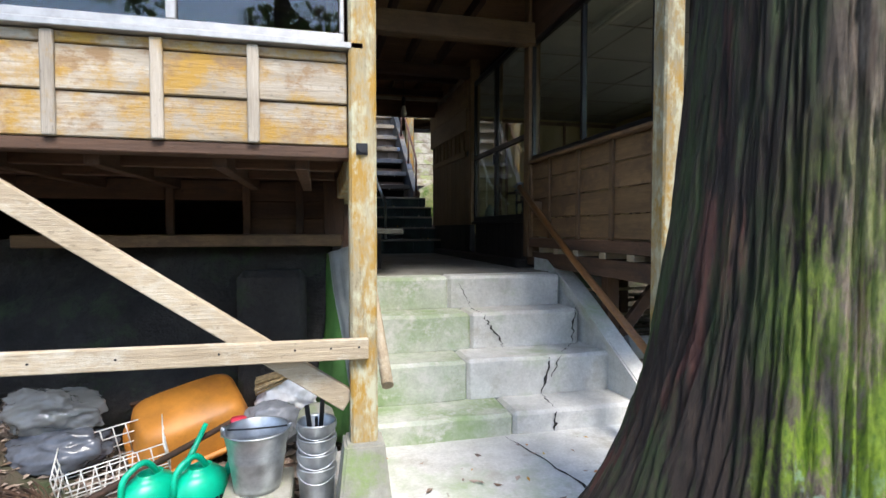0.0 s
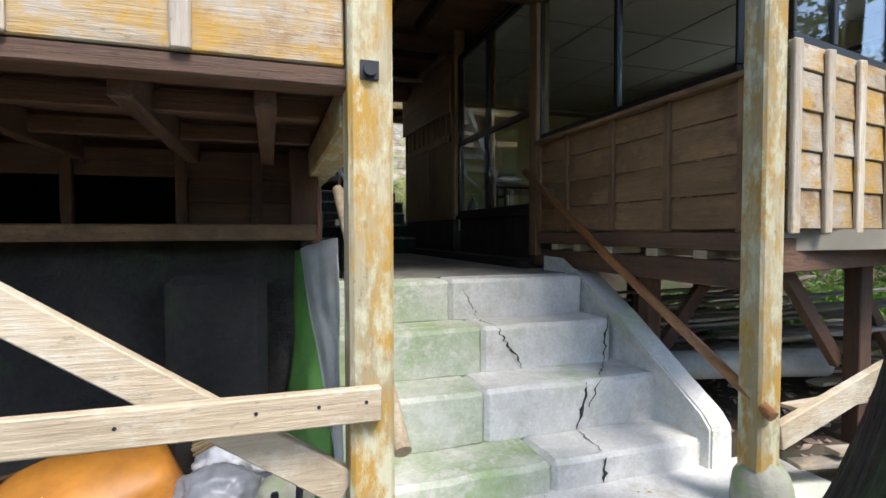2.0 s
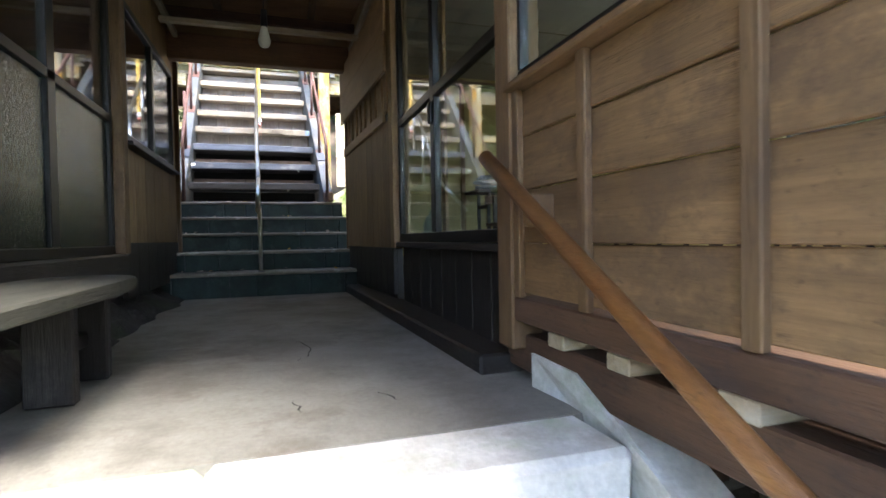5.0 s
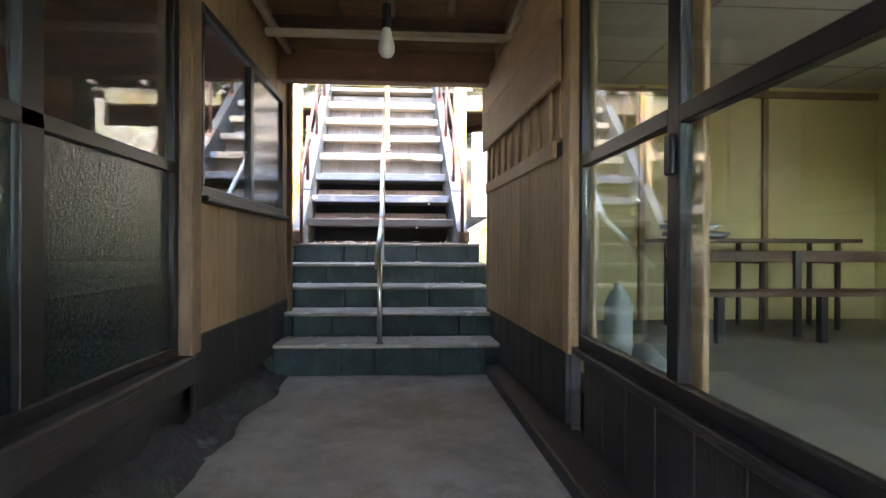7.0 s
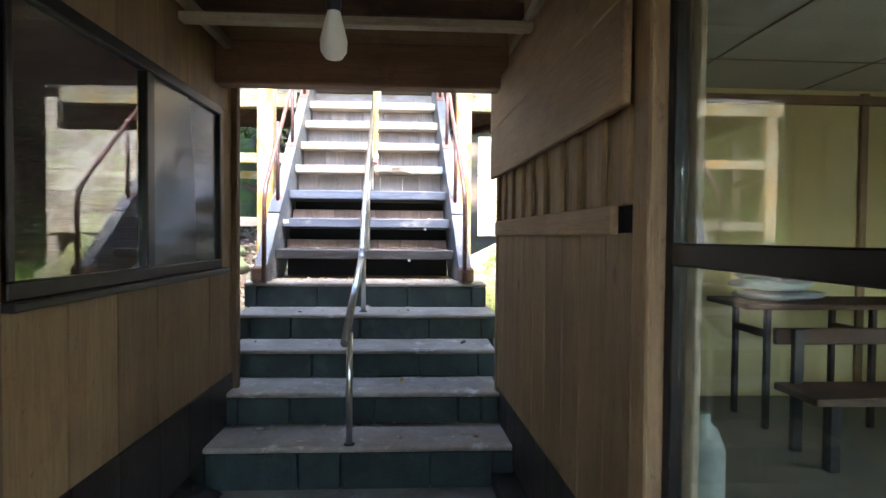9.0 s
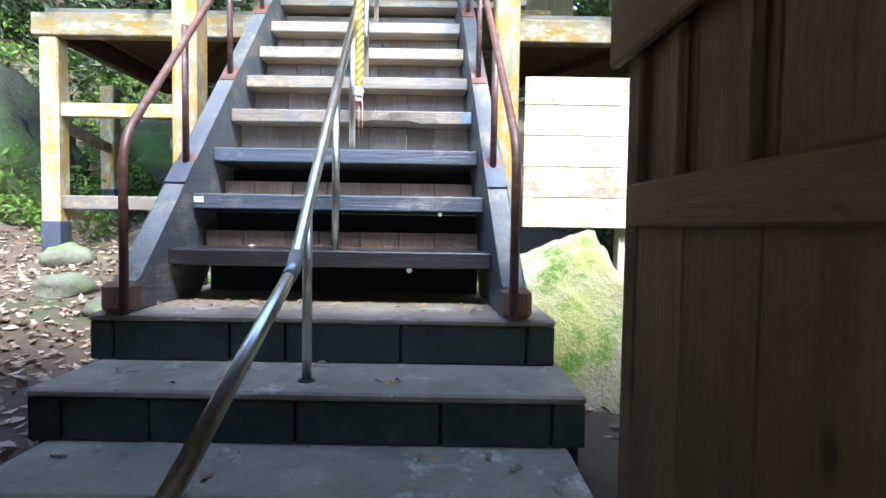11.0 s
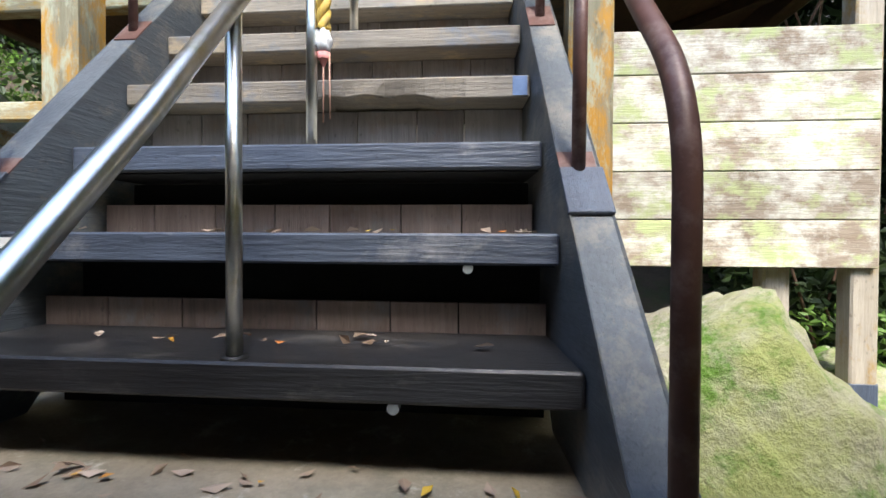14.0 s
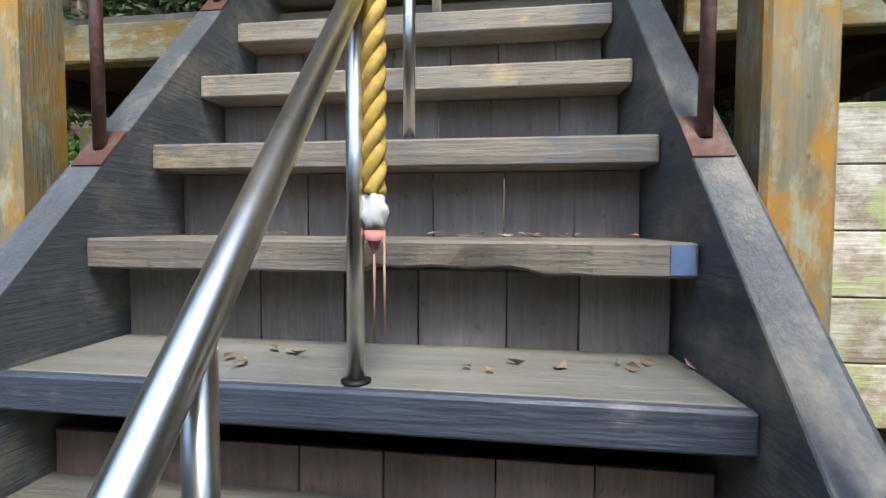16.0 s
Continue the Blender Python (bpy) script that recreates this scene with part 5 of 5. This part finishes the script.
tub = thing("plastic_tub", (1.66, 4.14, -0.86), "upturned faded orange plastic tub leaning on the bank", "tub")
part("body", rounded_rings(((0.02, 0.325, 0.235), (0.2, 0.28, 0.19), (0.235, 0.245, 0.155), (0.24, 0.0, 0.0))), M_ORANGE, tub)
part("rim", rounded_rings(((0.021, 0.325, 0.235), (0.022, 0.352, 0.258), (0.0, 0.356, 0.262), (-0.004, 0.34, 0.248), (0.012, 0.322, 0.232))), M_ORANGE, tub, "rolled orange rim")


def crumple(c, s, seed, k):
    """A slack bag: a soft body with sharp folds."""
    bm = lump((0, 0, 0), s, seed, k * 0.6, 5, 0.9, -s[2] * 0.7)
    for v in bm.verts:
        f = noise.ridged_multi_fractal(Vector((v.co.x / s[0], v.co.y / s[1], v.co.z / s[2])) * 1.1 + Vector((seed, 2, 5)), 1.0, 2.0, 3, 1.0, 2.0)
        v.co *= 1 + 0.16 * (f - 1.1)
        v.co += Vector(c)
    return bm


def bag(name, c, s, seed, mat, label, rough=0.55):
    return tagged(mesh(name, crumple(c, s, seed, rough), mat), label, "bag")


bag("plastic_bag", (1.0, 4.0, -0.62), (0.24, 0.14, 0.13), 3, M_CLEAR, "crumpled clear plastic bag")
bag("plastic_bag", (1.05, 3.95, -0.82), (0.26, 0.16, 0.13), 7, M_DARKBAG, "shiny dark plastic bag", 0.35)
bag("plastic_bag", (2.2, 4.2, -0.72), (0.18, 0.14, 0.17), 5, M_WHITE, "white plastic bag of dry reeds")
bag("plastic_bag", (2.13, 4.0, -0.8), (0.19, 0.14, 0.14), 9, M_GREYBAG, "grey crumpled plastic bag", 0.35)
reeds = thing("reed_bundle", (2.1, 4.15, -0.6), "bundle of dry reeds", "reeds")
for k in range(26):
    a, b2 = random.uniform(-0.05, 0.05), random.uniform(-0.05, 0.05)
    part("reed", tube([(2.02, 4.1 + a, -0.6 + b2), (2.22, 4.14 + a, -0.54 + b2 * 0.6)], 0.005, 5), M_REED, reeds)
drum = thing("drum", (2.4, 3.95, -0.97), "small mossy green drum", "drum")
part("body", lathe([(0, 0), (0.1, 0), (0.105, 0.02), (0.105, 0.28), (0.09, 0.33), (0.05, 0.36), (0, 0.37)], 28, (2.38, 3.72, -0.97)), M_PAD, drum)
lidr = tagged(mesh("red_lid", lathe([(0, 0.02), (0.04, 0.02), (0.045, 0.0), (0.0, 0.0)], 20, (1.98, 3.7, -0.66)), M_RED), "red plastic lid on the heap", "lid")
tagged(mesh("plank_board", strut((1.3, 4.25, -0.72), (1.85, 4.35, -0.66), 0.02, 0.2, 0.004, (0, -1, 0.6)), w_under("x")), "old brown board behind the tub", "board")
broom = thing("broom", (1.2, 3.4, -0.95), "old twig broom with a long wooden handle lying on the ground", "broom")
part("handle", tube([(1.2, 3.32, -0.93), (1.95, 3.72, -0.66)], [0.02, 0.014], 10), w_under("x"), broom)
tw = bmesh.new()
for k in range(90):
    a = Vector((1.24, 3.36, -0.9)) + Vector((random.uniform(-1, 1), random.uniform(-1, 1), random.uniform(-1, 1))) * 0.03
    q = Vector((1.0 + random.uniform(-0.1, 0.12), 3.5 + random.uniform(-0.12, 0.1), -0.93 + random.uniform(0, 0.12)))
    tube([a, a.lerp(q, 0.5) + Vector((0, 0, 0.03)), q], 0.003, 4, tw)
part("twig_bundle", tw, M_BROOM, broom)
# leaning sheets and pole between hall and steps
def sheet(name, p, mat, label, seed):
    bm = bmesh.new()
    n = 16
    grid = [[None] * (n + 1) for _ in range(n + 1)]
    a, b, c, d = [Vector(v) for v in p]
    for j in range(n + 1):
        for i in range(n + 1):
            u, v = i / n, j / n
            q = a.lerp(b, u).lerp(d.lerp(c, u), v)
            q += Vector((0.03, 0.02, 0)) * noise.noise((u * 3 + seed, v * 2.5, seed))
            grid[j][i] = bm.verts.new(q)
    for j in range(n):
        for i in range(n):
            bm.faces.new((grid[j][i], grid[j][i + 1], grid[j + 1][i + 1], grid[j + 1][i])).smooth = True
    bmesh.ops.solidify(bm, geom=list(bm.faces), thickness=0.006)
    return tagged(mesh(name, bm, mat), label, "sheet")


sheet("green_sheet", ((2.36, 4.3, -0.98), (2.58, 4.0, -0.98), (2.585, 4.15, 0.2), (2.47, 4.45, 0.2)), M_SHEETG, "green plastic sheet leaning by the post", 1)
sheet("cloudy_sheet", ((2.62, 3.9, -0.85), (2.6, 3.75, -0.9), (2.6, 3.85, 0.27), (2.45, 4.05, 0.22)), M_SHEETW, "cloudy grey plastic sheet", 4)
tagged(mesh("pole", tube([(2.725, 3.3, -0.4), (2.69, 4.6, 0.52)], 0.03, 14), w_new("y")), "debarked pale wooden pole resting on the steps", "pole")

def footing(x0, x1, y0, y1, top):
    """Rough packed stone and earth along the foot of a wall."""
    bm = bmesh.new()
    nx, ny = 10, 90
    g = []
    for j in range(ny + 1):
        for i in range(nx + 1):
            u, y = i / nx, y0 + (y1 - y0) * j / ny
            edge = x1 + 0.07 * noise.noise((y * 2.2, 4, 0))
            h = top * (1 - u ** 1.6) * (0.75 + 0.5 * noise.fractal((u * 3, y * 4, 1), 0.7, 2.1, 5)) - 0.03 * u
            g.append(bm.verts.new((x0 + (edge - x0) * u, y, h - 0.012)))
    for j in range(ny):
        for i in range(nx):
            bm.faces.new((g[j * (nx + 1) + i], g[j * (nx + 1) + i + 1], g[(j + 1) * (nx + 1) + i + 1], g[(j + 1) * (nx + 1) + i])).smooth = True
    return bm


# Rubble footing; its dark surface also stands in for shaded, dirty floor.
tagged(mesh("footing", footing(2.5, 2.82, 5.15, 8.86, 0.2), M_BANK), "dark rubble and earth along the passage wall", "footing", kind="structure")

# ---- bench in the passage ----
bench = thing("bench", (2.85, 6.0, 0), "low dark wooden bench along the passage wall", "bench")
seat = bmesh.new()
outline = [(2.72, 5.0), (3.08, 5.0), (3.1, 5.7)] + [(2.89 + 0.2 * math.cos(k * math.pi / 10), 5.95 + 0.26 * math.sin(k * math.pi / 10)) for k in range(0, 9)] + [(2.72, 6.05)]
rows_ = [[seat.verts.new((x, y, z)) for x, y in outline] for z in (0.325, 0.37)]
seat.faces.new(rows_[0][::-1]), seat.faces.new(rows_[1])
for k in range(len(outline)):
    j = (k + 1) % len(outline)
    seat.faces.new((rows_[0][k], rows_[0][j], rows_[1][j], rows_[1][k]))
bmesh.ops.bevel(seat, geom=list(seat.edges), offset=0.008, segments=1, affect="EDGES")
part("seat", seat, wood("y", (0.11, 0.11, 0.085), (0.065, 0.065, 0.05), (0.045, 0.042, 0.034), 0.4), bench, "half-round slab seat")
for y in (5.69, 6.02):
    part("leg", B(2.84, 2.98, y, y + 0.05, -0.01, 0.324, 0.006), w_dark("z"), bench)
part("stretcher", B(2.88, 2.92, 5.741, 6.019, 0.12, 0.17, 0.004), w_dark("y"), bench)

# ---- furniture in the hall ----
def hall_table(x, y, group):
    ob = thing("long_table", (x, y, 0.3), "plain brown wooden trestle table", "table", group)
    part("top", B(x - 0.75, x + 0.75, y - 0.2, y + 0.2, 0.96, 0.99, 0.004), w_under("x"), ob)
    for sx in (-0.6, 0.0, 0.6):
        for sy in (-0.14, 0.14):
            part("leg", B(x + sx - 0.015, x + sx + 0.015, y + sy - 0.015, y + sy + 0.015, 0.3, 0.959, 0.003), w_dark("z"), ob)
        part("cross_bar", B(x + sx - 0.015, x + sx + 0.015, y - 0.14, y + 0.14, 0.8, 0.84, 0.003), w_under("y"), ob)
    return ob


def hall_bench(x, y, group):
    ob = thing("wooden_bench", (x, y, 0.3), "plain brown wooden bench", "bench", group)
    part("seat", B(x - 0.8, x + 0.8, y - 0.14, y + 0.14, 0.6, 0.635, 0.004), w_under("x"), ob)
    part("backrest", B(x - 0.8, x + 0.8, y + 0.13, y + 0.155, 0.82, 0.9, 0.004), w_under("x"), ob)
    for sx in (-0.7, 0.0, 0.7):
        part("leg", B(x + sx - 0.025, x + sx + 0.025, y - 0.13, y - 0.08, 0.3, 0.599, 0.003), w_dark("z"), ob)
        part("upright", B(x + sx - 0.025, x + sx + 0.025, y + 0.1, y + 0.13, 0.3, 0.9, 0.003), w_dark("z"), ob)
    return ob


t1 = hall_table(6.3, 9.0, "hall tables")
copy_thing(t1, pose(7.0, 7.0, 0.3))
b1 = hall_bench(6.35, 8.45, "hall benches")
copy_thing(b1, pose(6.4, 5.2, 0.3))
copy_thing(b1, pose(6.9, 6.3, 0.3))
pile = thing("cloth_pile", (5.85, 9.0, 0.99), "folded grey-green cloths heaped on the table", "cloth")
for k, (dx, dz, sx) in enumerate(((0.0, 0.03, 0.26), (-0.03, 0.09, 0.22), (-0.06, 0.14, 0.16))):
    part("cloth", lump((5.85 + dx, 9.0, 0.99 + dz), (sx, 0.14, 0.034), 61 + k, 0.25, 3), M_SHEETW if k == 1 else M_GREYBAG, pile)
jug = thing("plastic_canister", (4.8, 7.85, 0.3), "cloudy white plastic canister on the hall floor", "canister")
part("body", lathe([(0, 0), (0.07, 0), (0.075, 0.02), (0.075, 0.3), (0.05, 0.37), (0.025, 0.39), (0.025, 0.42), (0, 0.42)], 24, (4.8, 7.9, 0.3)), plain("cloudy canister", (0.3, 0.33, 0.27), 0.5), jug)
roll = tagged(mesh("pipe_roll", tube([(4.75, 7.35, 0.37), (4.86, 7.72, 0.37)], 0.06, 20), M_PVC), "pale roll lying on the hall floor", "roll")

# ---- lumber and pipe under the right hall ----
pvc = tagged(mesh("plastic_pipe", tube([(4.72, 4.35, -0.55), (5.7, 4.1, -0.55)], 0.09, 20), M_PVC), "thick grey plastic pipe under the hall", "pipe")
for i in range(70):
    x, y = random.uniform(5.5, 7.8), random.uniform(3.2, 6.2)
    z = -0.93 + 0.05 * (i % 11) + 0.06 * (y - 3.2)
    a = random.uniform(-0.35, 0.35)
    l = random.uniform(0.5, 1.1)
    tagged(mesh("plank_scrap", strut((x - l * math.cos(a), y - l * math.sin(a), z), (x + l * math.cos(a), y + l * math.sin(a), z + random.uniform(-0.05, 0.1)), random.uniform(0.06, 0.14), 0.025), w_grey("x") if i % 3 else w_new("x")), "old weathered plank in a lumber pile", "plank", "lumber pile")

# ---- leaves, plants, woods ----
rng = np.random.default_rng(5)


def on_ground(n, x0, x1, y0, y1, up=0.015):
    xs, ys = rng.uniform(x0, x1, n), rng.uniform(y0, y1, n)
    return [(x, y, height(x, y) + up) for x, y in zip(xs, ys)]


def cloud(n, c, r):
    d = rng.normal(size=(n, 3))
    d /= np.linalg.norm(d, axis=1)[:, None]
    return np.asarray(c) + d * (rng.uniform(0.35, 1, (n, 1)) ** 0.5) * np.asarray(r)


litter = on_ground(9000, -3, 2.5, 9.6, 16) + on_ground(3500, 4.6, 8.5, 9.6, 15) + on_ground(4500, -0.5, 2.5, 2.6, 4.6) + on_ground(1500, 4.7, 8, 2.5, 8)
tagged(scatter("leaf_litter", M_DRY, litter, 0.035, 0.75, 2), "brown and pale fallen leaves covering the soil", "leaves", kind="stuff")
sl = []
for i in range(5):
    for k in range(16):
        sl.append((rng.uniform(CX[i][0] + 0.1, CX[i][1] - 0.1), CY[i] + rng.uniform(0.05, 0.33), CZ[i] + 0.012))
for i in range(4):
    for k in range(14):
        sl.append((rng.uniform(2.66, 4.05), TY[i] + 0.285 - abs(rng.normal(0, 0.06)), TZ[i] + 0.012))
for k in range(60):
    sl.append((rng.uniform(2.7, 4.3), rng.uniform(2.4, 3.85), -0.953))
for k in range(45):
    sl.append((rng.uniform(2.6, 4.25), CY[4] + abs(rng.normal(0.28, 0.09)), CZ[4] + 0.012))
tagged(scatter("fallen_leaves", M_DRY, sl, 0.026, 0.9, 3), "fallen leaves on steps and landing", "leaves", kind="stuff")
tagged(scatter("bright_leaves", M_AUT, [(x + 0.05, y - 0.02, z) for x, y, z in sl[1::5]], 0.017, 0.88, 4), "orange and yellow fallen leaves on the steps", "leaves", kind="stuff")
# undergrowth on the slopes
def growth(name, mat, spots, n, size, label, seed):
    pts = np.concatenate([cloud(n, c, r) for c, r in spots])
    return tagged(scatter(name, mat, pts, size, 0.2, seed), label, "plants", kind="stuff")


def spots_on(n, x0, x1, y0, y1, r0, r1, lift):
    out = []
    for _ in range(n):
        x, y, r = rng.uniform(x0, x1), rng.uniform(y0, y1), rng.uniform(r0, r1)
        out.append(((x, y, height(x, y) + r * lift), (r, r, r * 0.7)))
    return out


growth("undergrowth", M_LEAFF, spots_on(90, -4.5, 0.5, 12.6, 18, 0.15, 0.5, 0.4), 300, 0.04, "bright green ferns and shrubs on the slope", 6)
growth("undergrowth", M_LEAFF, spots_on(70, 6.3, 9.5, 11.5, 17, 0.15, 0.5, 0.4), 300, 0.04, "green shrubs on the slope", 7)
growth("undergrowth", M_LEAFF, spots_on(24, 7.5, 12, 1.5, 8, 0.3, 0.7, 0.5), 350, 0.06, "bright green shrubs beyond the hall", 8)
growth("thicket", M_LEAFD, spots_on(90, -9, 1.2, 15.5, 21, 0.5, 1.2, 0.5), 420, 0.07, "dark green thicket on the slope", 21)
growth("thicket", M_LEAFD, spots_on(110, 6.6, 13, 12.8, 20, 0.4, 1.2, 0.7), 420, 0.07, "dark green thicket on the slope", 22)
growth("undergrowth", M_LEAF, spots_on(60, -3.5, 1.5, 14.3, 18, 0.2, 0.5, 0.4), 350, 0.035, "small-leaved green shrubs behind the shrine", 23)
growth("woods", M_LEAFD, spots_on(60, -14, 22, 20, 34, 1.2, 2.8, 0.9), 500, 0.17, "dark green woods on the hillside", 9)
growth("woods", M_LEAF, spots_on(50, 11, 24, -4, 18, 1.0, 2.4, 1.0), 500, 0.14, "green woods on the hillside", 10)
growth("woods", M_LEAF, spots_on(70, -16, 24, -22, -9, 1.2, 2.8, 1.2), 500, 0.16, "green woods across the yard", 11)


# Mostly unseen foliage added to block low sky light around the stair.
def canopy(n, x0, x1, y0, y1, z0, z1, seed):
    spots = [((rng.uniform(x0, x1), rng.uniform(y0, y1), rng.uniform(z0, z1)), (r, r, r * 0.6)) for r in rng.uniform(1.2, 2.4, n)]
    growth("woods", M_LEAFD, spots, 420, 0.2, "dark foliage, mostly unseen, added to block sky light from the sides", seed)


canopy(60, -12, -5, 8, 20, 2.5, 12, 31)
canopy(60, 9.5, 16, 8, 20, 2.5, 12, 32)
canopy(40, -6, 12, 19, 26, 5, 13, 33)
vine = tagged(new("vine_roots"), "thin hanging vines and roots on the slope", "vines")
for k in range(16):
    x, y = rng.uniform(6.2, 8.5), rng.uniform(12.8, 15.5)
    z = height(x, y)
    pts = [(x + 0.12 * math.sin(q * 1.7 + k), y, z + 3.2 - q * 0.4) for q in range(9)]
    part("vine", tube(pts, 0.012, 6), M_BROOM, vine)


def wood_tree(x, y, h, r, seed):
    ob = thing("tree", (x, y, height(x, y)), "slender forest tree with dark trunk and green crown", "tree", "forest trees")
    z0 = height(x, y) - 0.2
    rd = random.Random(seed)
    pts = [(x + 0.15 * math.sin(k * 0.8 + seed), y + 0.1 * math.cos(k + seed), z0 + h * k / 8) for k in range(9)]
    bm = tube(pts, [r * (1 - 0.09 * k) for k in range(9)], 10)
    crown = []
    for k in range(11):
        p = Vector(pts[3 + k % 6])
        a = rd.uniform(0, 6.28)
        q = p + Vector((math.cos(a), math.sin(a), 0.45)) * rd.uniform(1.0, 2.2)
        tube([p, p.lerp(q, 0.5) + Vector((0, 0, 0.12)), q], [r * 0.3, r * 0.18, r * 0.06], 6, bm)
        crown.append(cloud(260, q, (0.9, 0.9, 0.6)))
    part("trunk", bm, M_BARK, ob)
    cr_ = scatter("crown", M_LEAF, np.concatenate(crown), 0.11, 0.2, seed)
    cr_.parent, cr_.matrix_parent_inverse = ob, ob.matrix_world.inverted()


for i, (x, y, h, r) in enumerate(((-2.5, 17, 9, 0.16), (-4.5, 14.5, 10, 0.2), (8.3, 14.5, 9, 0.15), (9.6, 12.4, 10, 0.2), (7.6, 17.5, 10, 0.18), (12, 6, 10, 0.2), (10.5, 2.5, 9, 0.16),
                                  (-3, -5, 11, 0.25), (1.5, -7, 12, 0.3), (6, -5.5, 11, 0.22), (9.5, -3, 10, 0.2), (-6, 1, 10, 0.25))):
    wood_tree(x, y, h, r, 40 + i)
